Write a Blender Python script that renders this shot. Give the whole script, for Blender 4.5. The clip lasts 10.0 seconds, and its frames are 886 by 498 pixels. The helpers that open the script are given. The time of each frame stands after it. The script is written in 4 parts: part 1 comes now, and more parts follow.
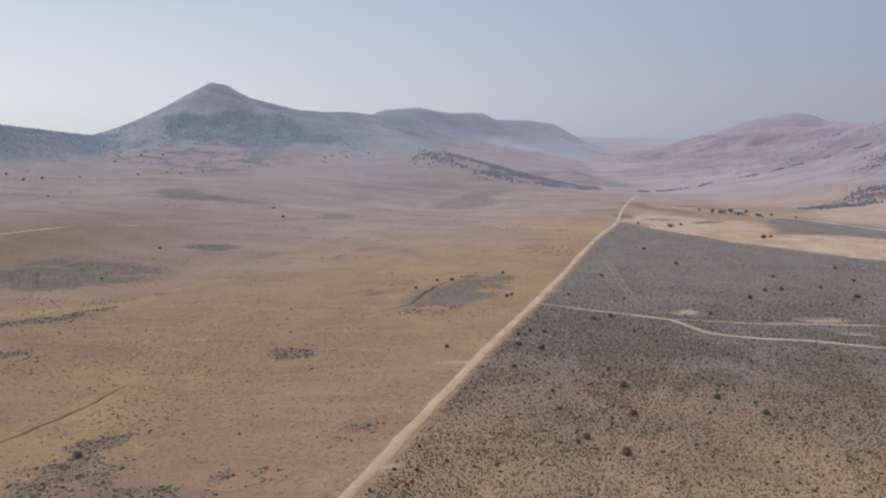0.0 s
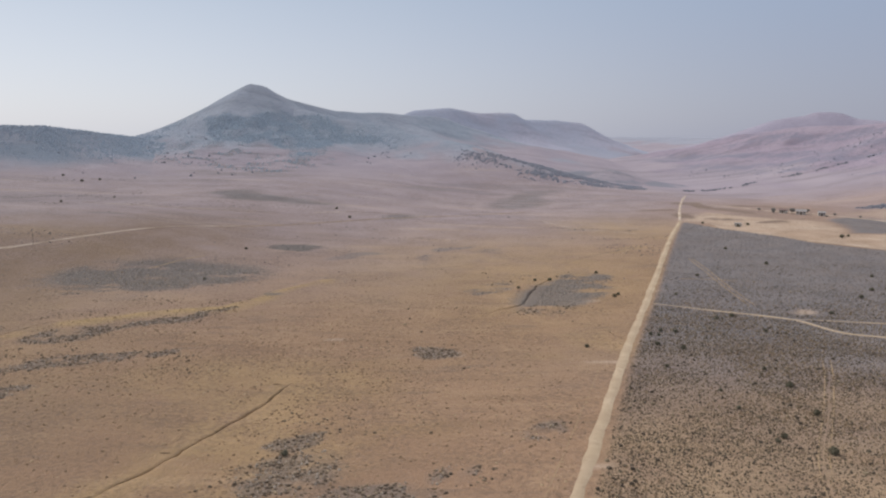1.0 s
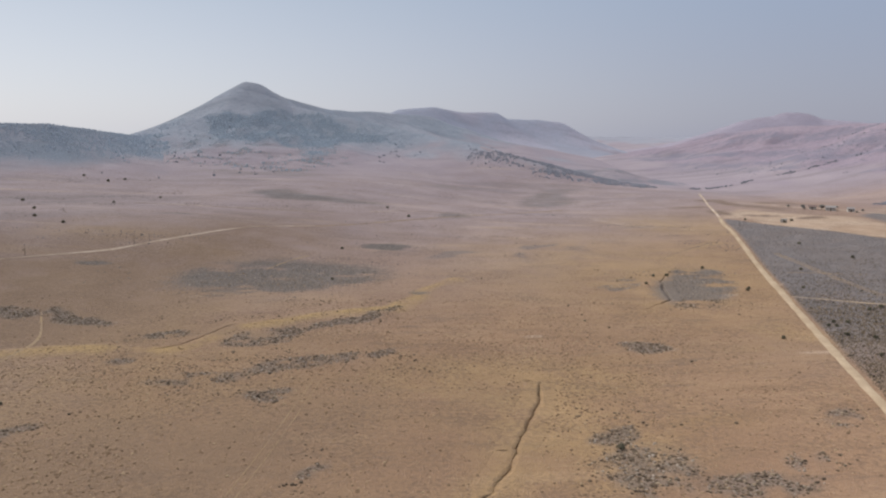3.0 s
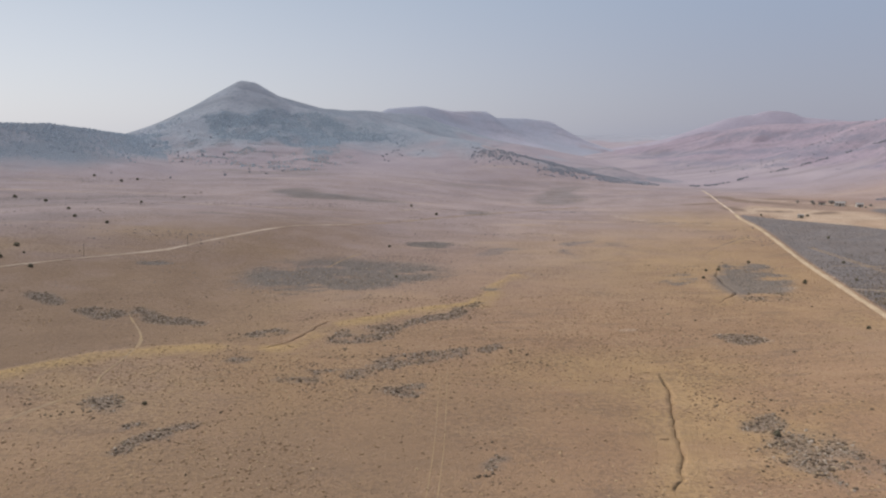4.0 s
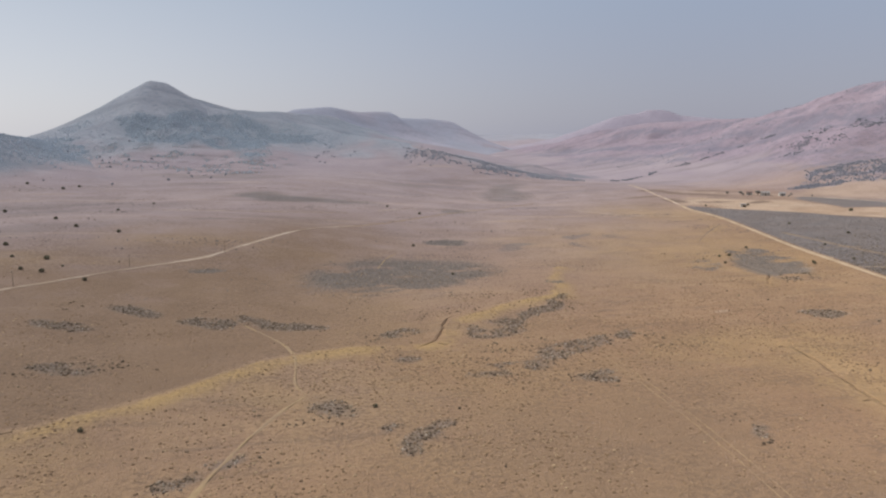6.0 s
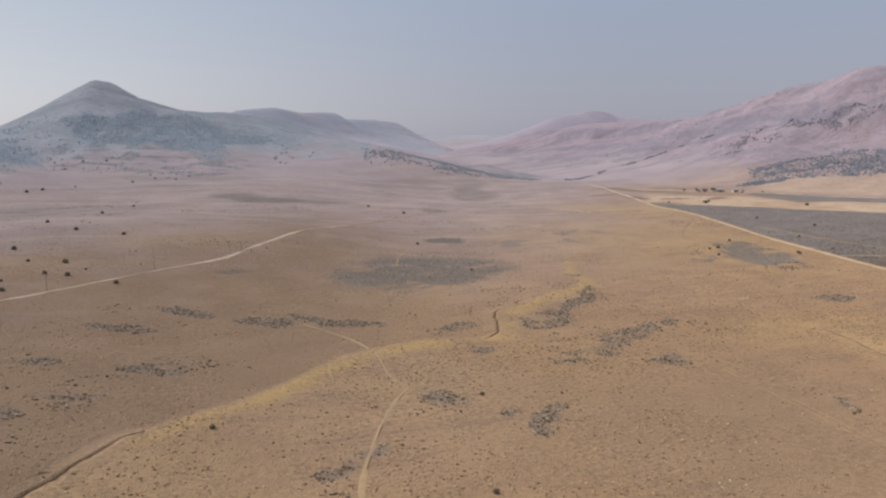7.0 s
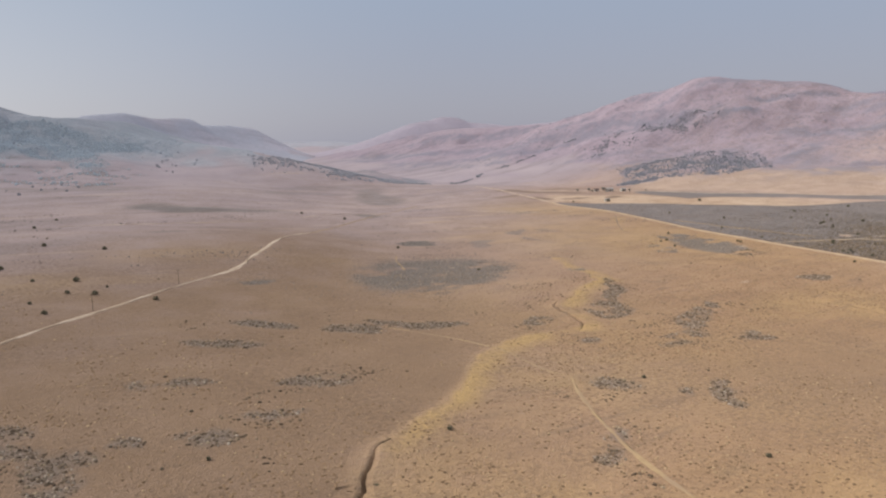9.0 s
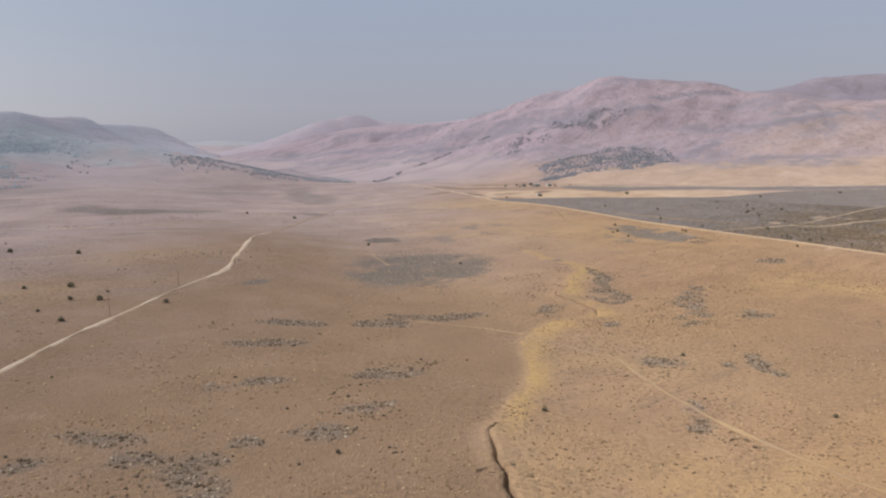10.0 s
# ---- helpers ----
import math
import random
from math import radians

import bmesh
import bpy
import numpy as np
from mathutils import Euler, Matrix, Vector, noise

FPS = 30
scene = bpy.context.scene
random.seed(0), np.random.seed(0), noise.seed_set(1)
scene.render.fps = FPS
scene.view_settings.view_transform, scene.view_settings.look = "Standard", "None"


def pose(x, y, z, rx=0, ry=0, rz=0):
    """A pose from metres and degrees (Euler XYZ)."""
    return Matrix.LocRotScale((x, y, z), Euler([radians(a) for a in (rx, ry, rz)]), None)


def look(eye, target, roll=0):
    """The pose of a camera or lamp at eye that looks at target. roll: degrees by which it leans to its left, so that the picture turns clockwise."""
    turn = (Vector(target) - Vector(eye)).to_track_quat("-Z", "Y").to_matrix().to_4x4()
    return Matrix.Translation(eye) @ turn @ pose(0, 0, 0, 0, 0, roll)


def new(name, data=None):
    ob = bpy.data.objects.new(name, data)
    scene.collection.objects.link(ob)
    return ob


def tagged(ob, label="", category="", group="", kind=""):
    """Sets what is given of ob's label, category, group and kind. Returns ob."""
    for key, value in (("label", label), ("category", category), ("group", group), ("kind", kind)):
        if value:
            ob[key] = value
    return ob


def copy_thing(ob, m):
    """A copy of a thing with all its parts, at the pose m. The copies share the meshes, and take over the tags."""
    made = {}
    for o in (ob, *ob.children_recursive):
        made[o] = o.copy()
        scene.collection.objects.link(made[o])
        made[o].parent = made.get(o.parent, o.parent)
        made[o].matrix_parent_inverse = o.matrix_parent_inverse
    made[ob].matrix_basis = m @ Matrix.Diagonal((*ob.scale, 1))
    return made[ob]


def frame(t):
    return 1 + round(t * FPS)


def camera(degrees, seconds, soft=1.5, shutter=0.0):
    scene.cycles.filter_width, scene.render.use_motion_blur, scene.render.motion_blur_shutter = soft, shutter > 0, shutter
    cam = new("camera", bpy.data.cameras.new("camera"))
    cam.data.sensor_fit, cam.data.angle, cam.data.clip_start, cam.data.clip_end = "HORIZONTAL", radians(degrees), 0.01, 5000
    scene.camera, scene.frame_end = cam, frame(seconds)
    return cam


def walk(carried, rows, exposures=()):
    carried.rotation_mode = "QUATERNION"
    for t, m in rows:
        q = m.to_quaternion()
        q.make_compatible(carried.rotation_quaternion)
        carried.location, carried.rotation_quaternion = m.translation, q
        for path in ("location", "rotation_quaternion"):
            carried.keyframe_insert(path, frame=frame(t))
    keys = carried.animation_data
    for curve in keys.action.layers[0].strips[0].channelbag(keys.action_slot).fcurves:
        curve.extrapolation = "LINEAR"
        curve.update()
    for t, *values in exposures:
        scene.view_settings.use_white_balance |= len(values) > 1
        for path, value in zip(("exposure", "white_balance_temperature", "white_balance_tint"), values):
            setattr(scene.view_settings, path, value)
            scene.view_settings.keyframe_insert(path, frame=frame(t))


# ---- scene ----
cam = camera(62.2, 10.0, soft=2.15)
PATH = [
    (0, (-0.422, 0.551, 57.488), (-0.431, 2.528, 57.182), 0.5),
    (0.5, (-18.355, 0.085, 57.306), (-18.381, 2.061, 57.0), 0.4),
    (1, (-36.297, -0.252, 57.141), (-36.333, 1.724, 56.836), 0.3),
    (1.5, (-54.328, -0.526, 57.006), (-54.331, 1.451, 56.706), 0.2),
    (2, (-72.553, -0.674, 56.875), (-72.516, 1.302, 56.571), 0.4),
    (2.5, (-90.954, -0.714, 56.751), (-90.878, 1.261, 56.446), 0.4),
    (4, (-145.907, -0.02, 55.827), (-145.711, 1.946, 55.519), 0.2),
    (4.5, (-164.161, 1.307, 55.666), (-163.912, 3.268, 55.362), -0.0),
    (5, (-182.341, 3.463, 55.613), (-181.993, 5.41, 55.316), -0.1),
    (5.5, (-200.69, 5.949, 55.545), (-200.243, 7.875, 55.242), -0.3),
    (7, (-255.987, 14.663, 55.01), (-255.254, 16.499, 54.704), -0.6),
    (7.5, (-273.934, 19.503, 54.675), (-273.117, 21.303, 54.37), -0.6),
    (8, (-290.803, 26.705, 54.59), (-289.889, 28.46, 54.299), -0.7),
    (8.5, (-306.797, 35.894, 54.645), (-305.77, 37.586, 54.357), -1.0),
    (9, (-322.569, 45.812, 54.643), (-321.427, 47.427, 54.348), -1.0),
    (9.5, (-338.32, 55.857, 54.639), (-337.064, 57.383, 54.333), -1.1),
    (10, (-354.088, 65.866, 54.576), (-352.724, 67.297, 54.271), -1.3),
]
walk(cam, [(t, look(eye, target, roll)) for t, eye, target, roll in PATH],
     exposures=[(0.0, 0.30, 6100, 10), (3.0, 0.29, 6200, 10), (6.0, 0.29, 6350, 10), (10.0, 0.34, 6500, 10)])

# ---- world and sun ----
SUN_ELEV, SUN_AZ = 41.0, 306.0      # degrees; azimuth clockwise from +y
world = bpy.data.worlds.new("world")
scene.world = world
world.use_nodes = True
wn, wl = world.node_tree.nodes, world.node_tree.links
wn.clear()
sky = wn.new("ShaderNodeTexSky")
sky.sky_type = "NISHITA"
sky.sun_disc = False
sky.sun_elevation, sky.sun_rotation = radians(SUN_ELEV), radians(SUN_AZ)
sky.altitude, sky.air_density, sky.dust_density, sky.ozone_density = 900, 1.0, 3.0, 1.0


def sky_calc(how, a, b):
    c = wn.new("ShaderNodeMath")
    c.operation = how
    for k, v in enumerate((a, b)):
        if isinstance(v, (int, float)):
            c.inputs[k].default_value = v
        else:
            wl.new(v, c.inputs[k])
    return c.outputs[0]


def sky_range(v, lo, hi):
    r = wn.new("ShaderNodeMapRange")
    r.interpolation_type = "SMOOTHSTEP"
    r.inputs["From Min"].default_value, r.inputs["From Max"].default_value = lo, hi
    wl.new(v, r.inputs["Value"])
    return r.outputs[0]


def sky_mix(fac, a, b):
    c = wn.new("ShaderNodeMix")
    c.data_type = "RGBA"
    for k, v in ((0, fac), (6, a), (7, b)):
        if isinstance(v, tuple):
            c.inputs[k].default_value = (*v, 1)
        elif isinstance(v, float):
            c.inputs[k].default_value = v
        else:
            wl.new(v, c.inputs[k])
    return c.outputs[2]


# a smoky sky: the clear sky's light, veiled by dust that is palest low down and towards the sun
way = wn.new("ShaderNodeTexCoord").outputs["Generated"]
parts = wn.new("ShaderNodeSeparateXYZ")
wl.new(way, parts.inputs[0])
towards = sky_calc("ADD", sky_calc("MULTIPLY", parts.outputs[0], math.sin(radians(SUN_AZ - 14))), sky_calc("MULTIPLY", parts.outputs[1], math.cos(radians(SUN_AZ - 14))))
glow = sky_range(towards, -0.29, 0.95)
low = sky_mix(glow, (0.285, 0.285, 0.345), (0.560, 0.562, 0.588))
high = sky_mix(glow, (0.27, 0.335, 0.43), (0.362, 0.41, 0.462))
veil = sky_mix(sky_range(parts.outputs[2], 0.02, 0.30), low, high)
veil = sky_mix(sky_range(parts.outputs[2], 0.32, 0.75), veil, (0.66, 0.65, 0.65))
clear = wn.new("ShaderNodeVectorMath")
clear.operation = "SCALE"
clear.inputs["Scale"].default_value = 0.10
wl.new(sky.outputs[0], clear.inputs[0])
bg = wn.new("ShaderNodeBackground")
bg.inputs["Strength"].default_value = 1.0
wout = wn.new("ShaderNodeOutputWorld")
wl.new(sky_mix(0.86, clear.outputs[0], veil), bg.inputs["Color"])
wl.new(bg.outputs[0], wout.inputs["Surface"])
sun = new("sun", bpy.data.lights.new("sun", "SUN"))
sun.data.energy, sun.data.angle, sun.data.color = 2.9, radians(3.0), (1.0, 0.93, 0.84)
az, el = radians(SUN_AZ), radians(SUN_ELEV)
sun.matrix_world = look((math.sin(az) * math.cos(el) * 100, math.cos(az) * math.cos(el) * 100, math.sin(el) * 100), (0, 0, 0))


# ---- numbers: noise, lines, masks ----
def hash2(ix, iy, seed):
    n = (ix.astype(np.int64) * 374761393 + iy.astype(np.int64) * 668265263 + seed * 974711) & 0x7FFFFFFF
    n = ((n ^ (n >> 13)) * 1274126177) & 0x7FFFFFFF
    n = n ^ (n >> 16)
    return (n & 0xFFFF) / 65535.0


def vnoise(x, y, size, seed=0):
    """Smooth noise, 0 to 1, with lumps of about that size in metres."""
    x, y = np.asarray(x, float) / size, np.asarray(y, float) / size
    ix, iy = np.floor(x), np.floor(y)
    fx, fy = x - ix, y - iy
    fx, fy = fx * fx * (3 - 2 * fx), fy * fy * (3 - 2 * fy)
    a, b = hash2(ix, iy, seed), hash2(ix + 1, iy, seed)
    c, d = hash2(ix, iy + 1, seed), hash2(ix + 1, iy + 1, seed)
    return (a * (1 - fx) + b * fx) * (1 - fy) + (c * (1 - fx) + d * fx) * fy


def fbm(x, y, size, seed=0, octaves=4):
    total, amp, norm = 0.0, 1.0, 0.0
    for o in range(octaves):
        total = total + amp * vnoise(x, y, size / 2 ** o, seed + 17 * o)
        norm, amp = norm + amp, amp * 0.5
    return total / norm


def step(lo, hi, v):
    u = np.clip((v - lo) / (hi - lo), 0, 1)
    return u * u * (3 - 2 * u)


def line_distance(x, y, points):
    """Distance to a polyline, the side (positive to its left) and the share along it."""
    x, y = np.asarray(x, float), np.asarray(y, float)
    best, side, along = np.full(x.shape, 1e9), np.zeros(x.shape), np.zeros(x.shape)
    n = len(points) - 1
    for i in range(n):
        (ax, ay), (bx, by) = points[i][:2], points[i + 1][:2]
        dx, dy = bx - ax, by - ay
        u = np.clip(((x - ax) * dx + (y - ay) * dy) / (dx * dx + dy * dy), 0, 1)
        d = np.hypot(x - ax - u * dx, y - ay - u * dy)
        near = d < best
        best = np.where(near, d, best)
        side = np.where(near, np.sign(dx * (y - ay) - dy * (x - ax)), side)
        along = np.where(near, (i + u) / n, along)
    return best, side, along


def in_polygon(x, y, points):
    """Signed distance to a closed outline, positive inside."""
    d, _, _ = line_distance(x, y, list(points) + [points[0]])
    inside = np.zeros(np.shape(x), bool)
    for (ax, ay), (bx, by) in zip(points, list(points[1:]) + [points[0]]):
        if ay != by:
            inside ^= ((ay > y) != (by > y)) & (x < (bx - ax) * (y - ay) / (by - ay) + ax)
    return np.where(inside, d, -d)


# ---- plan: tracks, gullies, fields ----
MAIN_ROAD = [(-115, -180), (-54, 0), (-17, 109), (6.5, 183), (30, 252), (60, 341), (112, 492), (117.5, 505)]
MAIN_ROAD_FAR = [(117.5, 505), (132, 556), (150, 612), (176, 686)]
LEFT_ROAD = [(-420, 150), (-365, 190), (-321, 230), (-303, 249), (-288, 262), (-279, 270), (-260, 288), (-243, 300), (-228, 312), (-217, 328), (-202, 347), (-187, 368), (-178, 380), (-156, 403)]
LEFT_ROAD_FAR = [(-156, 403), (-121, 436), (-76, 477), (-20, 533), (17, 564)]
RUTS = [(22, 100), (25, 113), (30, 126), (36, 137), (42, 148), (47, 158), (55, 174), (60, 186)]
RUTS_2 = [(75, 347), (73, 317), (69, 281), (66, 249)]
CROSS_TRACK = [(56, 300), (63, 299), (77, 294)]
BRANCH_ROAD = [(33, 253), (48, 243), (72, 230), (75, 220), (78, 212), (90, 207), (106, 205), (122, 198), (190, 180), (280, 155)]
BRANCH_ROAD_2 = [(72, 230), (84, 227), (97, 224), (111, 225), (137, 224), (200, 220), (290, 212)]
TRACK_A = [(-238, 60), (-236, 95), (-232, 107), (-228, 121), (-221, 137), (-214, 150), (-206, 161)]
TRACK_UP = [(-206, 161), (-208, 168), (-206, 184), (-207, 198), (-211, 208), (-220, 227)]
FAINT_TRACK = [(-128, 176), (-131, 150), (-134, 125), (-138, 100), (-145, 70)]
FARM_ROAD = [(166, 590), (182, 574), (190, 543), (213, 527), (233, 510), (251, 493), (264, 470), (277, 446), (303, 393), (349, 334), (395, 269), (470, 190)]
GULLY_SOUTH = [(-98, 104), (-91.5, 117), (-89, 125), (-85.5, 134.5), (-81.5, 145), (-79, 155), (-77, 164), (-72, 172)]
GULLY_WEST = [(-300, 100), (-284, 124), (-277, 133), (-269, 143), (-264, 150), (-256, 152.5), (-246, 158), (-236, 164), (-224, 174), (-214, 184), (-203, 190.5), (-190, 193.5), (-178, 192), (-169, 193), (-164, 203), (-160, 213), (-153, 220), (-141, 226), (-129, 232), (-114, 238), (-106, 253), (-103, 263), (-90, 287)]
GULLY_NORTH = [(-29, 235), (-19, 244), (-12, 252), (-7, 279), (3, 300), (22, 345), (59, 382)]
SCARP = [(-177, 188), (-169, 192), (-165, 201), (-161, 210), (-158, 216), (-151, 220)]
DITCHES = (GULLY_SOUTH, GULLY_WEST[:5] + [(-259, 152)], GULLY_NORTH[:5], SCARP)
SAND_TRACK = [(119, 508), (134, 500), (130, 450), (139, 423), (151, 386), (165, 373), (182, 358), (206, 345), (270, 332)]
SAND = [(119, 507), (132, 499), (128, 450), (138, 421), (150, 383), (164, 370), (181, 355), (204, 342), (282, 328), (312, 316), (300, 340), (279, 382), (247, 412), (228, 420), (206, 418), (187, 418), (201, 451), (208, 477), (201, 488), (184, 500), (164, 523), (148, 548), (126, 522)]
DARK_FIELD = [(210, 478), (203, 451), (189, 419), (206, 420), (228, 422), (248, 414), (281, 384), (302, 344), (312, 318), (390, 240), (450, 170), (470, 190), (425, 240), (393, 269), (347, 334), (301, 393), (275, 468), (262, 482), (249, 504), (232, 510), (216, 500)]
STUBBLE = [(241, 526), (278, 561), (334, 561), (380, 500), (430, 440), (540, 340), (680, 200), (600, 120), (470, 190), (395, 271), (349, 336), (303, 395), (278, 470), (264, 484), (251, 506)]
RIGHT_SLOPE = [(440, 450), (520, 500), (620, 470), (740, 440), (900, 280), (800, 100), (600, 120), (540, 340)]
BURNT = [(129, 529, 8, 16, 20), (165, 562, 44, 8, -68), (172, 485, 14, 7, 30), (152, 604, 14, 14, 0), (150, 505, 14, 5, -30), (196, 582, 26, 7, -20), (118, 565, 18, 6, 10)]
FINE_X, FINE_Y, STEP = (-400, 170), (90, 430), 1.8

# patches of low dark scrub: middle, half sizes, turn in degrees
THICKETS = [
    (-66, 119, 11, 7, 80), (-49, 112, 9, 4.5, 0), (-19, 138, 5.6, 3.1, 57), (-36, 121, 5, 2.5, 57), (-176, 206, 5.5, 4, 40),
    (-42, 192, 6, 4, -10), (-211, 223, 10, 4, -45), (-147, 202, 11, 6, 40), (-124, 222, 20, 2.6, 48), (-157, 168, 9, 4.5, 12),
    (-134, 180, 15, 4.5, 27), (-137, 157, 6, 3.5, 10), (-113, 188, 3.8, 2.5, 60), (-200, 152, 5, 3.5, -40), (-193, 140, 1.8, 1.5, 0),
    (-181, 138, 3.4, 1.7, 23), (-191, 128, 2.2, 1.8, 0),
]
THICKETS_MID = [
    (-248, 238, 8, 4.5, -40), (-226, 223, 8, 5, -20), (-206, 220, 10, 3.5, -28), (-179, 180, 3, 2, 0), (-124, 119, 2.6, 1.5, 25),
    (-68, 136, 6, 3, 41), (-253, 184, 3, 2, -40), (-284, 197, 7.5, 3.3, -18), (-258, 184, 7, 3, -25), (-273, 173, 4.8, 1.6, -20),
    (-187, 133, 6, 2.5, 49), (-288, 169, 5, 3.5, -32), (-265, 221, 9, 3.5, -22), (-227, 130, 3, 2, 60), (-231, 126, 2.7, 2.5, 0), (-222, 131, 3, 1.5, 32),
]
THICKETS_WIDE = [
    (-155, 287, 38, 24, 20), (-117, 358, 13, 8, 45), (5, 273, 34, 13, 64), (-23, 280, 13, 6, 50), (17, 301, 13, 7, 30), (-311, 166, 7.5, 5, 70), (-317, 188, 7.3, 2.7, -45),
    (-315, 177, 4, 2.8, -50), (-330, 182, 2.7, 2, 35), (-299, 173, 3, 2, -23), (-102, 264, 8, 4, 80), (-229, 290, 5, 2.5, 0),
]

# far dark smudges: middle, half sizes, turn, strength
FAR_BANDS = [
    (-172, 527, 52, 22, -15, 0.95), (22, 640, 74, 24, 66, 0.7), (-72, 490, 26, 14, 45, 0.7), (-29, 371, 16, 7, 43, 0.6), (39, 445, 17, 9, 10, 0.5), (-81, 351, 14, 6, 26, 0.6),
    (-242, 398, 13, 8, 36, 0.5), (-43, 342, 10, 7, 60, 0.5), (2, 371, 9, 6, 60, 0.4), (-300, 360, 60, 16, 20, 0.3), (-330, 430, 70, 14, 15, 0.3), (-90, 662, 26, 8, 5, 0.5),
    (-245, 660, 50, 14, 0, 0.5), (-325, 470, 70, 40, 15, 0.4),
]
# bare, trodden spots: middle, half sizes, turn
BARE_SPOTS = [
    (80, 238, 7, 4.5, 0), (120, 231, 10, 4, 0), (122, 214, 7, 2, -10), (3, 184, 6, 1.6, -8), (-10, 123, 3, 1.6, -5), (-73, 203, 4, 2, 0), (41, 274, 3, 1.2, 0),
    (-324, 201, 5, 3, -30), (-38, 190, 5, 1.4, 0), (-182, 252, 4, 1.5, 10), (-160, 290, 9, 1.6, 55), (9, 258, 6, 3, 40), (10, 284, 6, 2.5, 60),
]


def thicket(x, y):
    """1 in the middle of a scrub patch, 0 from its rim."""
    wx = x + 7 * (fbm(x, y, 11, 5) - 0.5) + 4 * (fbm(x, y, 30, 11) - 0.5)
    wy = y + 7 * (fbm(x, y, 11, 6) - 0.5) + 4 * (fbm(x, y, 30, 12) - 0.5)
    total = np.zeros(np.shape(x))
    for cx, cy, rx, ry, turn in THICKETS + THICKETS_MID + THICKETS_WIDE:
        c, s = math.cos(radians(turn)), math.sin(radians(turn))
        u, v = ((wx - cx) * c + (wy - cy) * s) / rx, (-(wx - cx) * s + (wy - cy) * c) / ry
        total = np.maximum(total, 1 - step(0.85, 1.35, np.hypot(u, v)))
    broken = np.where(y > 250, step(0.28, 0.46, fbm(0.6 * x, 1.2 * y, 10, 13)), step(0.30, 0.48, fbm(x, y, 6, 8)))
    return total * broken


def halo(x, y):
    """Loose growth round the scrub patches, in small broken clusters."""
    total = np.zeros(np.shape(x))
    for cx, cy, rx, ry, turn in THICKETS + THICKETS_MID + THICKETS_WIDE:
        total = np.maximum(total, 1 - step(0.6, 2.6, np.hypot((x - cx) / (rx + 4), (y - cy) / (ry + 4))))
    return total * step(0.55, 0.68, fbm(x, y, 7, 9)) * step(0.4, 0.6, fbm(x, y, 30, 10))


def scrub_field(x, y):
    """The scrubland east of the straight road, up to the sand."""
    d, side, _ = line_distance(x, y, MAIN_ROAD)
    east = np.where(side < 0, step(1.5, 4.0, d), 0.0)
    rim = y - np.interp(x, (-500, 118, 124, 129, 138, 150, 164, 204, 282, 312, 393, 450, 1500), (506, 506, 488, 450, 420, 383, 369, 341, 327, 314, 236, 168, -900))
    return east * (1 - step(-4, 2, rim))


# low swells and hollows of the plain: middle, width, height
SWELLS = [
    (-295, 375, 75, 3.6), (-195, 365, 65, 5.2), (-280, 275, 55, 0.3), (-312, 165, 50, -0.4), (-248, 180, 40, 1.6), (-103, 472, 60, 2.4), (0, 288, 75, -1.7), (172, 402, 70, 3.4), (215, 535, 70, 3.4), (85, 492, 45, -2.0), (155, 630, 70, 3.3), (-75, 150, 60, -2.3), (20, 575, 60, -0.5), (-10, 680, 70, -3.0),
]


def swell(x, y):
    """Height of the plain with its low western rise, before the gullies cut it."""
    x, y = np.asarray(x, float), np.asarray(y, float)
    z = 14 * step(0, 1, (-0.8 * x + 0.45 * y - 235) / 200)
    z = z + 1.4 * (fbm(x, y, 190, 3, 2) - 0.5) + 0.5 * (vnoise(x, y, 45, 4) - 0.5)
    for cx, cy, wide, high in SWELLS:
        z = z + high * np.exp(-((x - cx) ** 2 + (y - cy) ** 2) / wide ** 2)
    d, side, u = line_distance(x, y, GULLY_WEST)
    return z + np.where(side < 0, 0.5 * np.exp(-(d / 9) ** 2), 0.5 * np.exp(-(d / 2) ** 2))


def plain(x, y):
    """Height of the plain, hollowed out where the gullies are laid in."""
    z = swell(x, y)
    for points in DITCHES:
        d, _, u = line_distance(x, y, points)
        z = z - 1.9 * step(0.03, 0.12, u) * (1 - step(0.88, 0.97, u)) * np.exp(-(d / 2.0) ** 2)
    return z


# crests: x, y, height above the plain; width of the skirt; its profile, from 1, hollow, to 2, rounded
HILL_WEST = ([(-760, 500, 62.0), (-600, 600, 50.0), (-467, 700, 52.8), (-442, 720, 52.7), (-417, 760, 46.9), (-403, 850, 39.8), (-400, 930, 40.0)], 95, 1)
HILL_PEAK = ([(-520, 930, 30.0), (-416, 930, 43.0), (-380, 950, 60.0), (-345, 963, 80.0), (-319, 969, 97.6), (-306, 970, 109.5), (-293, 972, 107.4), (-262, 994, 89.1), (-207, 1050, 76.9), (-135, 1120, 76.4), (-60, 1200, 71.6)], 150, 1.05)
HILL_RIDGE = ([(-296, 972, 97), (-235, 950, 76), (-150, 920, 58), (-82, 890, 43), (-31, 850, 36), (7, 812, 28), (30, 800, 24)], 100, 1.4)
HILL_SPUR = ([(-31, 850, 36), (7, 812, 29), (45, 800, 20), (85, 795, 12), (116, 790, 4), (140, 790, 1)], 62, 1.4)
HILL_BACK = ([(-260, 1200, 70.0), (-131, 1250, 76.0), (-110, 1290, 86.9), (-50, 1300, 92.0), (1, 1320, 84.7), (60, 1340, 85.7), (74, 1346, 72.7), (96, 1358, 74.5), (145, 1380, 73.5), (190, 1391, 69.4), (204, 1400, 58.8), (222, 1412, 49.5), (250, 1440, 39.9)], 95, 1.2)
HILL_KNOLL = ([(119, 890, 13), (147, 880, 17), (169, 875, 11), (222, 870, 1)], 44, 1.5)
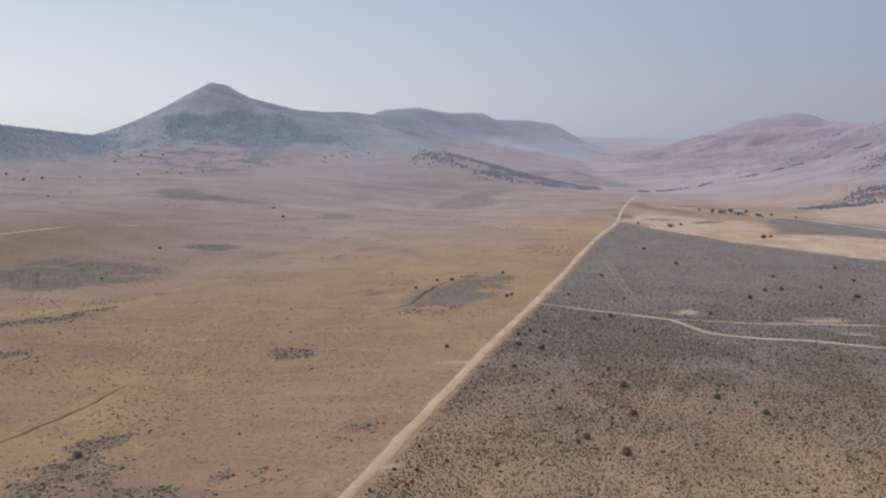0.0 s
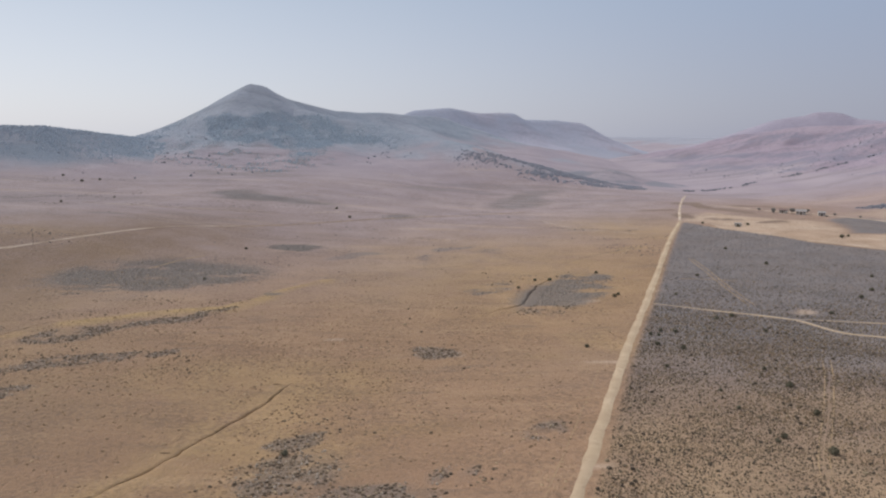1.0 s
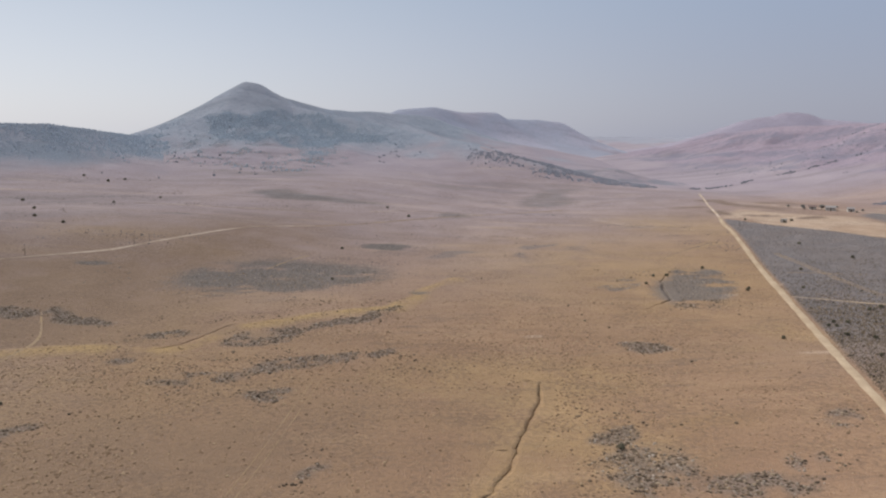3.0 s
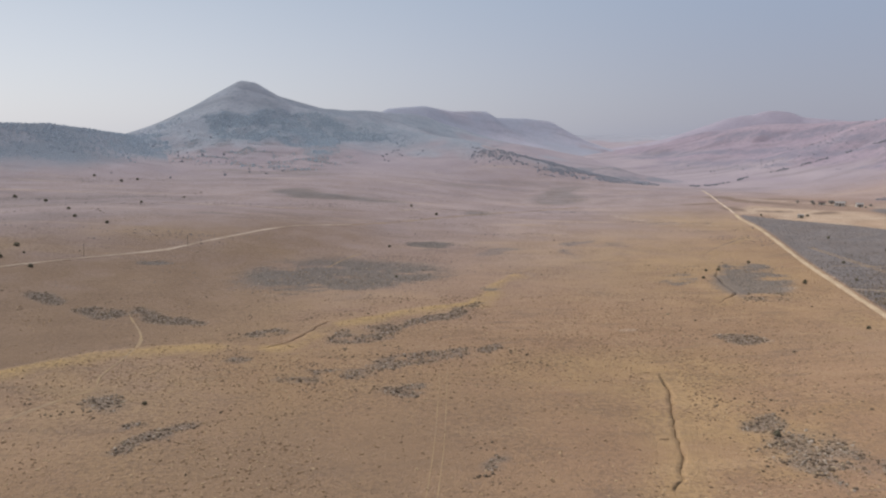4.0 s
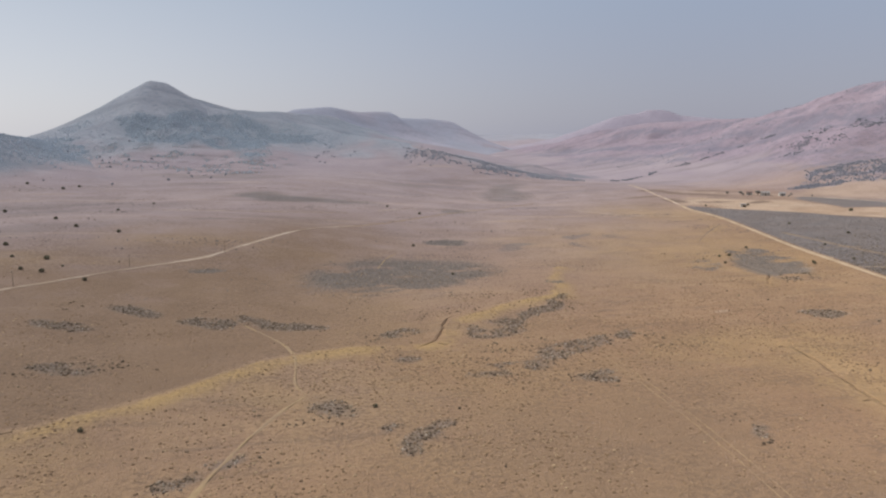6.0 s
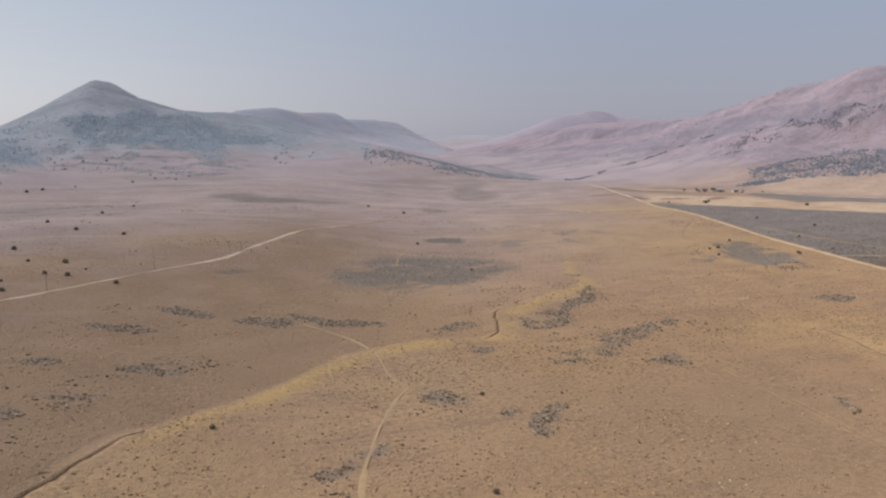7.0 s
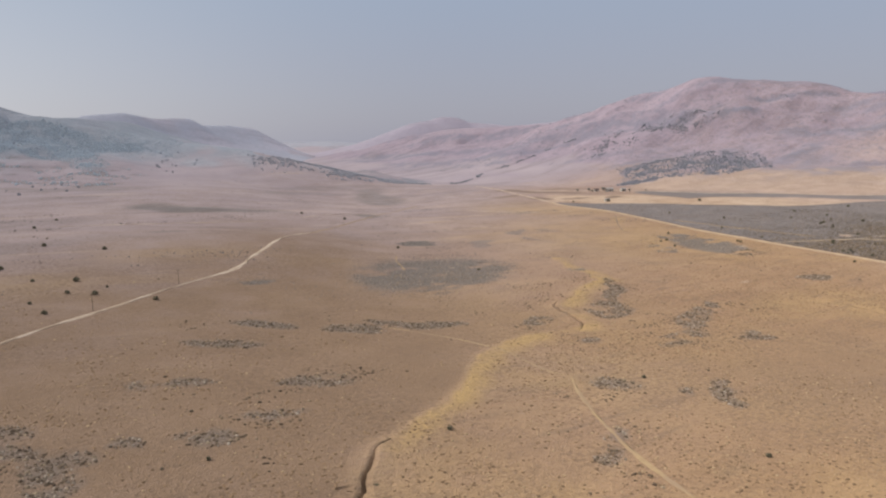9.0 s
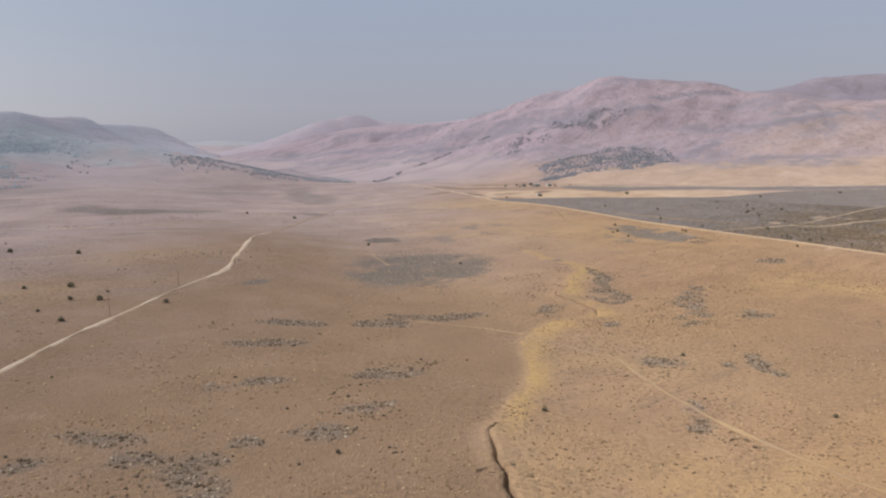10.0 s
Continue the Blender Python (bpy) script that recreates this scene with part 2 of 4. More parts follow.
HILL_APRON = ([(460, 760, 34), (425, 640, 27), (400, 545, 22), (420, 460, 19), (520, 360, 24), (640, 280, 26)], 90, 1.6)
HILL_EAST_FAR = ([(520, 1440, 58), (545, 1420, 80), (572, 1405, 92), (588, 1400, 95), (622, 1395, 98), (632, 1393, 103), (660, 1390, 103), (680, 1385, 94), (705, 1350, 89), (760, 1300, 82), (830, 1220, 90)], 150, 1.4)
HILL_EAST = ([(520, 1180, 75.0), (594, 1000, 78.3), (627, 900, 100.0), (656, 820, 125.4), (688, 750, 143.5), (736, 650, 131.6), (754, 626, 118.5), (760, 590, 112.7), (752, 520, 105.4), (800, 420, 92.0), (900, 300, 90.0), (1100, 120, 80.0)], 215, 1.8)
HILL_BEHIND = ([(1000, 900, 109.6), (1225, 700, 136.0), (1368, 640, 164.7), (1430, 560, 165.1), (1560, 300, 180.0)], 280, 1.6)


def hill(x, y, crest):
    """Height of a hill above the plain: straight flanks below the crest that run out in a long hollow skirt."""
    points, width, power = crest
    away = line_distance(x, y, points)[0]
    loose = step(20, 120, away)
    wx = x + 34 * (fbm(x, y, 130, 21) - 0.5) * loose
    wy = y + 34 * (fbm(x, y, 130, 22) - 0.5) * loose
    best = np.zeros(np.shape(x))
    for (ax, ay, az_), (bx, by, bz) in zip(points[:-1], points[1:]):
        dx, dy = bx - ax, by - ay
        u = np.clip(((wx - ax) * dx + (wy - ay) * dy) / (dx * dx + dy * dy), 0, 1)
        d = np.sqrt((wx - ax - u * dx) ** 2 + (wy - ay - u * dy) ** 2 + 20.25) - 4.5
        top = az_ + (bz - az_) * u
        best = np.maximum(best, top * np.clip((np.exp(-(d / width) ** power) - 0.03) / 0.97, 0, 1))
    ribs = (fbm(x, y, 80, 23) - 0.5) * (0.06 + 0.30 * loose) + (fbm(x, y, 26, 24, 3) - 0.5) * (0.02 + 0.10 * loose)
    return best * (1 + ribs * step(0.03, 0.4, best / 60))


# added rise in sky tone, standing for haze over the far plain
HILL_HAZE = ([(-700, 3000, 42), (200, 2800, 45), (900, 2700, 42), (1800, 2600, 50), (2400, 2400, 55)], 330, 1)
HILLS = (HILL_RIDGE, HILL_WEST, HILL_PEAK, HILL_SPUR, HILL_BACK, HILL_KNOLL, HILL_EAST_FAR, HILL_EAST, HILL_APRON, HILL_BEHIND)


def surface(x, y):
    """Height of whatever lies on top: plain or hill."""
    z = plain(x, y)
    top = np.zeros(np.shape(x))
    for crest in HILLS:
        top = np.maximum(top, hill(x, y, crest))
    return z + np.maximum(0, top - 1.0)


# ---- materials ----
def material(name, rough=0.9):
    m = bpy.data.materials.new(name)
    m.use_nodes = True
    n, l = m.node_tree.nodes, m.node_tree.links
    shader = n["Principled BSDF"]
    shader.inputs["Roughness"].default_value = rough
    shader.inputs["Specular IOR Level"].default_value = 0.15
    shader.inputs["Diffuse Roughness"].default_value = 0.7
    return m, n, l, shader


def place(n, l, sx=1.0, sy=1.0, sz=1.0, turn=0.0):
    g = n.new("ShaderNodeNewGeometry")
    mp = n.new("ShaderNodeMapping")
    mp.inputs["Scale"].default_value = (sx, sy, sz)
    mp.inputs["Rotation"].default_value = (0, 0, radians(turn))
    l.new(g.outputs["Position"], mp.inputs["Vector"])
    return mp.outputs[0]


def noise_node(n, l, where, scale, detail=4.0, rough=0.6, warp=0.0):
    t = n.new("ShaderNodeTexNoise")
    t.inputs["Scale"].default_value, t.inputs["Detail"].default_value = scale, detail
    t.inputs["Roughness"].default_value, t.inputs["Distortion"].default_value = rough, warp
    l.new(where, t.inputs["Vector"])
    return t.outputs["Fac"]


def ramp(n, l, fac, lo, hi, a=0.0, b=1.0):
    r = n.new("ShaderNodeMapRange")
    r.interpolation_type = "SMOOTHSTEP"
    for key, v in zip(("From Min", "From Max", "To Min", "To Max"), (lo, hi, a, b)):
        r.inputs[key].default_value = v
    l.new(fac, r.inputs["Value"])
    return r.outputs[0]


def calc(n, l, how, a, b):
    c = n.new("ShaderNodeMath")
    c.operation = how
    for i, v in enumerate((a, b)):
        if isinstance(v, (int, float)):
            c.inputs[i].default_value = v
        else:
            l.new(v, c.inputs[i])
    return c.outputs[0]


def mix(n, l, fac, a, b, how="MIX"):
    c = n.new("ShaderNodeMix")
    c.data_type, c.blend_type = "RGBA", how
    for i, v in ((0, fac), (6, a), (7, b)):
        if isinstance(v, tuple):
            c.inputs[i].default_value = (*v, 1)
        elif isinstance(v, (int, float)):
            c.inputs[i].default_value = v
        else:
            l.new(v, c.inputs[i])
    return c.outputs[2]


def bump(n, l, shader, height, strength, distance):
    b = n.new("ShaderNodeBump")
    b.inputs["Strength"].default_value, b.inputs["Distance"].default_value = strength, distance
    l.new(height, b.inputs["Height"])
    l.new(b.outputs[0], shader.inputs["Normal"])


def attr(n, name):
    a = n.new("ShaderNodeAttribute")
    a.attribute_name = name
    return a.outputs["Fac"]


def terrain_material(name, grass, pale, wood):
    """Dry grassland; grass, pale and wood are its main colours, masks on the mesh bring in the rest, painted haze too.
    """
    m, n, l, shader = material(name, 0.95)
    at = place(n, l)
    broad = noise_node(n, l, at, 0.012, 5, 0.6, 0.5)
    middle = noise_node(n, l, at, 0.07, 5, 0.62)
    streak = noise_node(n, l, place(n, l, 0.5, 2.0, 1.0, 20), 0.05, 5, 0.65, 0.8)
    tuft = noise_node(n, l, at, 0.9, 3, 0.7)
    fine = noise_node(n, l, at, 3.2, 2, 0.7)
    col = mix(n, l, ramp(n, l, broad, 0.35, 0.68), grass, pale)
    far_streak = noise_node(n, l, place(n, l, 0.35, 1.8, 1.0, -6), 0.022, 5, 0.62, 0.6)
    col = mix(n, l, ramp(n, l, far_streak, 0.48, 0.66, 0, 0.7), col, tuple(0.74 * c for c in grass))
    col = mix(n, l, ramp(n, l, middle, 0.52, 0.75, 0, 0.5), col, tuple(min(1, 1.18 * c) for c in pale))
    low_grass = mix(n, l, ramp(n, l, broad, 0.35, 0.68), (0.335, 0.208, 0.129), (0.400, 0.255, 0.156))
    low_grass = mix(n, l, ramp(n, l, streak, 0.42, 0.72, 0, 0.5), low_grass, (0.24, 0.150, 0.09))
    low_grass = mix(n, l, ramp(n, l, middle, 0.52, 0.75, 0, 0.5), low_grass, (0.455, 0.302, 0.182))
    low_grass = mix(n, l, ramp(n, l, noise_node(n, l, at, 0.0065, 4, 0.6, 0.8), 0.50, 0.66, 0, 0.6), low_grass, (0.325, 0.222, 0.158))
    wisp = noise_node(n, l, place(n, l, 0.30, 1.5, 1.0, -14), 0.085, 6, 0.66, 0.7)
    low_grass = mix(n, l, ramp(n, l, wisp, 0.54, 0.66, 0, 0.55), low_grass, (0.215, 0.152, 0.112))
    low_grass = mix(n, l, ramp(n, l, wisp, 0.44, 0.34, 0, 0.45), low_grass, (0.465, 0.313, 0.19))
    # mauve grass for the far plain: haze put into the colour
    hazed_grass = mix(n, l, ramp(n, l, broad, 0.35, 0.68), (0.378, 0.300, 0.302), (0.436, 0.346, 0.338))
    hazed_grass = mix(n, l, ramp(n, l, far_streak, 0.48, 0.66, 0, 0.65), hazed_grass, (0.29, 0.24, 0.248))
    hazed_grass = mix(n, l, ramp(n, l, noise_node(n, l, place(n, l, 0.3, 2.2, 1.0, 4), 0.03, 4, 0.6, 0.4), 0.56, 0.70, 0, 0.7), hazed_grass, (0.52, 0.395, 0.315))
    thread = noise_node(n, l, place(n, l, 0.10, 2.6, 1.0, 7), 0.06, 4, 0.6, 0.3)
    hazed_grass = mix(n, l, ramp(n, l, thread, 0.60, 0.70, 0, 0.6), hazed_grass, (0.56, 0.44, 0.36))
    hazed_foot_grass = mix(n, l, ramp(n, l, broad, 0.35, 0.68), (0.372, 0.318, 0.356), (0.418, 0.356, 0.388))
    hazed_foot_grass = mix(n, l, ramp(n, l, far_streak, 0.48, 0.64, 0, 0.7), hazed_foot_grass, (0.295, 0.255, 0.275))
    hazed_grass = mix(n, l, attr(n, "far"), hazed_grass, hazed_foot_grass)
    low_grass = mix(n, l, attr(n, "haze_tint"), low_grass, hazed_grass)
    col = mix(n, l, attr(n, "slope"), low_grass, col)
    gold = calc(n, l, "MULTIPLY", attr(n, "gold"), ramp(n, l, middle, 0.25, 0.6, 0.35, 1))
    col = mix(n, l, gold, col, (0.485, 0.329, 0.150))
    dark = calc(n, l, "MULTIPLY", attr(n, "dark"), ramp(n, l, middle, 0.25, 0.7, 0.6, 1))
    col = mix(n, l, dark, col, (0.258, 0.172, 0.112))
    earth = mix(n, l, ramp(n, l, middle, 0.35, 0.65), (0.186, 0.168, 0.168), (0.226, 0.203, 0.198))
    col = mix(n, l, attr(n, "scrub"), col, earth)
    col = mix(n, l, attr(n, "bare"), col, mix(n, l, ramp(n, l, middle, 0.3, 0.7), (0.50, 0.365, 0.262), (0.60, 0.46, 0.345)))
    col = mix(n, l, attr(n, "wood"), col, wood)
    dots = ramp(n, l, noise_node(n, l, at, 0.16, 6, 0.72, 0.3), 0.50, 0.62, 0, 0.55)
    col = mix(n, l, calc(n, l, "MULTIPLY", dots, attr(n, "slope")), col, tuple(0.85 * c for c in wood))
    gleam = ramp(n, l, noise_node(n, l, at, 0.055, 6, 0.70, 0.5), 0.56, 0.70, 0, 0.2)
    col = mix(n, l, calc(n, l, "MULTIPLY", gleam, attr(n, "slope")), col, tuple(1.06 * c for c in pale))
    # tuft contrast drops with distance, as haze would lower it
    near = ramp(n, l, attr(n, "far"), 0.0, 0.9, 1.0, 0.25)
    col = mix(n, l, calc(n, l, "MULTIPLY", near, calc(n, l, "MULTIPLY", ramp(n, l, tuft, 0.34, 0.62, 0.60, 0.0), ramp(n, l, noise_node(n, l, at, 0.045, 4, 0.6), 0.36, 0.62, 0.35, 1.0))), col, (0.175, 0.118, 0.082))
    col = mix(n, l, calc(n, l, "MULTIPLY", near, ramp(n, l, fine, 0.55, 0.75, 0, 0.35)), col, tuple(min(1, 1.35 * c) for c in pale))
    l.new(col, shader.inputs["Base Color"])
    bump(n, l, shader, calc(n, l, "ADD", tuft, fine), 1.0, 0.35)
    return m


def dirt_material(name, a, b, dark, grown=0.2):
    """Trodden dirt; grown: how far grass has come back over it in patches."""
    m, n, l, shader = material(name, 0.95)
    at = place(n, l)
    col = mix(n, l, ramp(n, l, noise_node(n, l, at, 0.08, 4), 0.35, 0.65), a, b)
    col = mix(n, l, ramp(n, l, noise_node(n, l, at, 0.8, 4, 0.7), 0.5, 0.72, 0, 0.6), col, dark)
    rut = noise_node(n, l, at, 3.0, 3, 0.7)
    col = mix(n, l, ramp(n, l, rut, 0.5, 0.8, 0, 0.3), col, tuple(min(1, 1.2 * v) for v in b))
    col = mix(n, l, ramp(n, l, noise_node(n, l, at, 0.11, 5, 0.62, 0.4), 0.44, 0.60, 0, grown), col, (0.33, 0.235, 0.155))
    l.new(col, shader.inputs["Base Color"])
    bump(n, l, shader, rut, 0.6, 0.08)
    return m


def leaf_material(name, a, b, c):
    """Colours that vary from clump to clump."""
    m, n, l, shader = material(name, 0.85)
    g = n.new("ShaderNodeNewGeometry")
    r = g.outputs["Random Per Island"]
    col = mix(n, l, ramp(n, l, r, 0.15, 0.6), a, b)
    col = mix(n, l, ramp(n, l, r, 0.72, 0.98), col, c)
    col = mix(n, l, ramp(n, l, noise_node(n, l, place(n, l), 2.2, 3), 0.4, 0.7, 0, 0.45), col, tuple(0.55 * v for v in a))
    l.new(col, shader.inputs["Base Color"])
    return m


def plain_material(name, colour, rough=0.8, metal=0.0, scale=1.5, depth=0.35):
    m, n, l, shader = material(name, rough)
    shader.inputs["Metallic"].default_value = metal
    f = noise_node(n, l, place(n, l), scale, 5, 0.65)
    l.new(mix(n, l, ramp(n, l, f, 0.35, 0.7, 0, depth), colour, tuple(0.5 * c for c in colour)), shader.inputs["Base Color"])
    bump(n, l, shader, f, 0.3, 0.03)
    return m


M_GROUND = terrain_material("dry_grassland", (0.36, 0.265, 0.235), (0.41, 0.31, 0.275), (0.185, 0.166, 0.152))
# hill colours: the haze of distance is put in as pale blue and mauve
M_WEST = terrain_material("hazed_wooded_slope", (0.50, 0.43, 0.46), (0.545, 0.475, 0.505), (0.255, 0.292, 0.345))
M_PEAK = terrain_material("hazed_mountain_slope", (0.365, 0.385, 0.440), (0.400, 0.405, 0.455), (0.270, 0.315, 0.368))
M_HAZE_RISE = terrain_material("haze_rise_slope", (0.385, 0.388, 0.44), (0.395, 0.396, 0.45), (0.37, 0.375, 0.43))
M_BEHIND = terrain_material("hazed_mauve_slope", (0.245, 0.225, 0.285), (0.26, 0.238, 0.30), (0.235, 0.22, 0.28))
M_BACK = terrain_material("hazed_grey_slope", (0.450, 0.432, 0.500), (0.475, 0.455, 0.525), (0.395, 0.420, 0.500))
M_SPUR = terrain_material("hazed_spur_slope", (0.375, 0.325, 0.352), (0.420, 0.360, 0.375), (0.235, 0.245, 0.28))
M_PINK = terrain_material("hazed_rosy_slope", (0.350, 0.286, 0.338), (0.382, 0.312, 0.360), (0.228, 0.220, 0.275))
M_PALE = terrain_material("hazed_pale_slope", (0.385, 0.342, 0.405), (0.400, 0.355, 0.420), (0.360, 0.326, 0.392))
M_DIRT = dirt_material("pale_dirt", (0.44, 0.333, 0.22), (0.505, 0.39, 0.268), (0.34, 0.25, 0.16), 0.3)
M_DIRT_WHITE = dirt_material("whitish_dirt", (0.50, 0.395, 0.305), (0.57, 0.46, 0.365), (0.45, 0.34, 0.25), 0.6)
M_TRACK = dirt_material("worn_track", (0.375, 0.265, 0.150), (0.42, 0.302, 0.172), (0.33, 0.225, 0.13), 0.85)
M_SCRUB = leaf_material("scrub_leaf", (0.090, 0.070, 0.052), (0.142, 0.112, 0.081), (0.36, 0.28, 0.18))
# scrub leaf again, paler and greyer: haze painted in for the far heath
M_HAZED_SCRUB = leaf_material("hazed_scrub_leaf", (0.165, 0.148, 0.143), (0.19, 0.170, 0.162), (0.225, 0.20, 0.18))
M_THICKET = leaf_material("thicket_leaf", (0.115, 0.082, 0.057), (0.175, 0.128, 0.088), (0.37, 0.285, 0.19))
M_TUFT = leaf_material("dry_tuft", (0.22, 0.145, 0.088), (0.33, 0.22, 0.13), (0.50, 0.365, 0.22))
M_BUSH = leaf_material("bush_leaf", (0.108, 0.100, 0.066), (0.138, 0.124, 0.082), (0.19, 0.16, 0.11))
# leaves of the hill woods, greyed in the colour to stand for haze
M_HAZED_WOODS = leaf_material("hazed_woodland_leaf", (0.215, 0.222, 0.255), (0.245, 0.248, 0.28), (0.29, 0.278, 0.30))
M_BARK = plain_material("bark", (0.10, 0.075, 0.055))
M_STONE = leaf_material("pale_stone", (0.27, 0.215, 0.165), (0.37, 0.30, 0.235), (0.50, 0.425, 0.345))


# ---- terrain ----
def axis(fine, reach, grow=1.045):
    a = list(np.arange(fine[0], fine[1], STEP))
    s, lo, hi = STEP, [], []
    v = a[0]
    while v > -reach:
        s *= grow
        v -= s
        lo.append(v)
    s, v = STEP, a[-1]
    while v < reach:
        s *= grow
        v += s
        hi.append(v)
    return np.array(lo[::-1] + a + hi)


def far_bands(x, y):
    """Long smudges of dark low growth on the far plain."""
    wx, wy = x + 80 * (fbm(x, y, 60, 35) - 0.5), y + 34 * (fbm(x, y, 34, 36) - 0.5)
    total = np.zeros(np.shape(x))
    for cx, cy, rx, ry, turn, much in FAR_BANDS:
        c, s = math.cos(radians(turn)), math.sin(radians(turn))
        u, v = ((wx - cx) * c + (wy - cy) * s) / rx, (-(wx - cx) * s + (wy - cy) * c) / ry
        total = np.maximum(total, much * (1 - step(0.55, 1.2, np.hypot(u, v))))
    return total * (0.45 + 0.55 * step(0.28, 0.52, fbm(0.4 * x, 3.0 * y, 22, 37, 5)))


def burnt_ground(x, y):
    """Dark burnt strips between the sand and the pass, 0 to 1."""
    wx, wy = x + 10 * (fbm(x, y, 22, 31) - 0.5), y + 10 * (fbm(x, y, 22, 32) - 0.5)
    total = np.zeros(np.shape(x))
    for cx, cy, rx, ry, turn in BURNT:
        c, s = math.cos(radians(turn)), math.sin(radians(turn))
        u, v = ((wx - cx) * c + (wy - cy) * s) / rx, (-(wx - cx) * s + (wy - cy) * c) / ry
        total = np.maximum(total, 1 - step(0.6, 1.1, np.hypot(u, v)))
    return total


def masks(x, y, z_hill):
    """Ground cover and painted haze at each place: how far each kind is present, 0 to 1."""
    ragged = fbm(x, y, 22, 31) - 0.5
    wx, wy = x + 10 * ragged, y + 10 * (fbm(x, y, 22, 32) - 0.5)
    # heath soil turns greyer further off, haze put into its colour
    scrub = scrub_field(x, y) * (0.3 + 0.7 * step(130, 235, y + 0.25 * x + 40 * ragged))
    scrub = np.maximum(scrub, step(-3, 5, in_polygon(wx, wy, DARK_FIELD)))
    bare = step(-3, 6, in_polygon(wx, wy, SAND)) * (0.6 + 0.4 * step(0.35, 0.6, fbm(x, 1.6 * y, 34, 33, 5)))
    gold = 0.1 * step(-6, 12, in_polygon(wx, wy, STUBBLE))
    bare = np.maximum(bare, 0.45 * step(-6, 12, in_polygon(wx, wy, STUBBLE)))
    bare = np.maximum(bare, 0.34 * step(-30, 60, in_polygon(wx, wy, RIGHT_SLOPE)) * (0.6 + 0.4 * step(0.3, 0.6, fbm(x, y, 70, 99))))
    dark = np.zeros(np.shape(x))
    burnt = burnt_ground(x, y)
    dark, bare = np.maximum(dark, 0.95 * burnt), bare * (1 - 0.9 * burnt)
    d, side, u = line_distance(wx, wy, GULLY_WEST)
    gold = np.maximum(gold, np.where(side < 0, step(0.06, 0.25, u) * (0.45 + 0.55 * step(0.32, 0.55, fbm(x, y, 9, 39))) * np.exp(-((d - 2) / (2.6 + 4.2 * fbm(x, y, 18, 40) + 4 * np.exp(-((u - 0.41) / 0.06) ** 2))) ** 2), np.exp(-(d / 2) ** 2) * 0.3))
    dark = np.maximum(dark, np.where(side > 0, 0.95 * step(0, 3, d) * (1 - step(90, 240, d)), 0) * (1 - step(-240, -150, x - 0.25 * (y - 180) + 40 * ragged)))
    for points in (GULLY_SOUTH, GULLY_NORTH):
        d2, _, _ = line_distance(x, y, points)
        gold = np.maximum(gold, 0.5 * np.exp(-(d2 / 7) ** 2))
    gold = np.maximum(gold, 0.5 * step(0.50, 0.70, fbm(x, y, 75, 34, 5)) * (1 - step(300, 430, y)) * (1 - step(0, 80, x)))
    gold = np.maximum(gold, 0.55 * (1 - scrub) * np.exp(-((x - 75) / 55) ** 2 - ((y - 460) / 75) ** 2))
    gold = np.maximum(gold, 0.45 * (1 - scrub) * np.exp(-((x + 5) / 85) ** 2 - ((y - 320) / 110) ** 2))
    gold = np.maximum(gold, 0.5 * scrub_field(x, y) * (1 - step(120, 200, y + 0.1 * x + 40 * ragged)))
    gold = np.maximum(gold, 0.36 * np.exp(-((x + 170) / 65) ** 2 - ((y - 150) / 55) ** 2))
    gold = np.maximum(gold, 0.4 * step(-80, -190, x) * (0.5 + 0.5 * step(0.35, 0.6, fbm(x, y, 45, 100))) * (1 - step(240, 330, y)))
    for cx, cy, rx, ry, turn in BARE_SPOTS:
        c, s = math.cos(radians(turn)), math.sin(radians(turn))
        u, v = ((wx - cx) * c + (wy - cy) * s) / rx, (-(wx - cx) * s + (wy - cy) * c) / ry
        bare = np.maximum(bare, 0.75 * (1 - step(0.4, 1.1, np.hypot(u, v))))
    # not a cover: the view's darker lower left, put into the ground colour
    dark = np.maximum(dark, 0.8 * (1 - step(-150, -85, x - 0.15 * (y - 110) + 40 * ragged)) * (1 - step(120, 190, y - 0.25 * (x + 140))) * step(-215, -165, x))
    bare = bare * (1 - 0.85 * dark)
    # painted haze: two masks that grow away from the camera's path
    haze_tint = step(0, 1, (y + np.where(x < 0, -0.6 * x, -0.9 * np.clip(x, 0, 220)) + 50 * ragged - 235) / 310)
    haze_tint = np.maximum(haze_tint, 0.7 * step(150, 300, x))
    slope = np.zeros(np.shape(x)) if z_hill is None else step(0.32, 0.62, z_hill / 56 + 0.9 * (fbm(x, y, 60, 38, 5) - 0.45)) * step(0.1, 0.9, haze_tint + 0.004 * z_hill)
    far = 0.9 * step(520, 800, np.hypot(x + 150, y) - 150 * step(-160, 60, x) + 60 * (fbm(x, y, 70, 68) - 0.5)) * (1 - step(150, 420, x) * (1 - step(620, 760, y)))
    return {"haze_tint": haze_tint, "far": far, "slope": slope, "scrub": scrub, "bare": bare, "gold": np.clip(gold, 0, 1), "dark": np.clip(dark, 0, 1)}


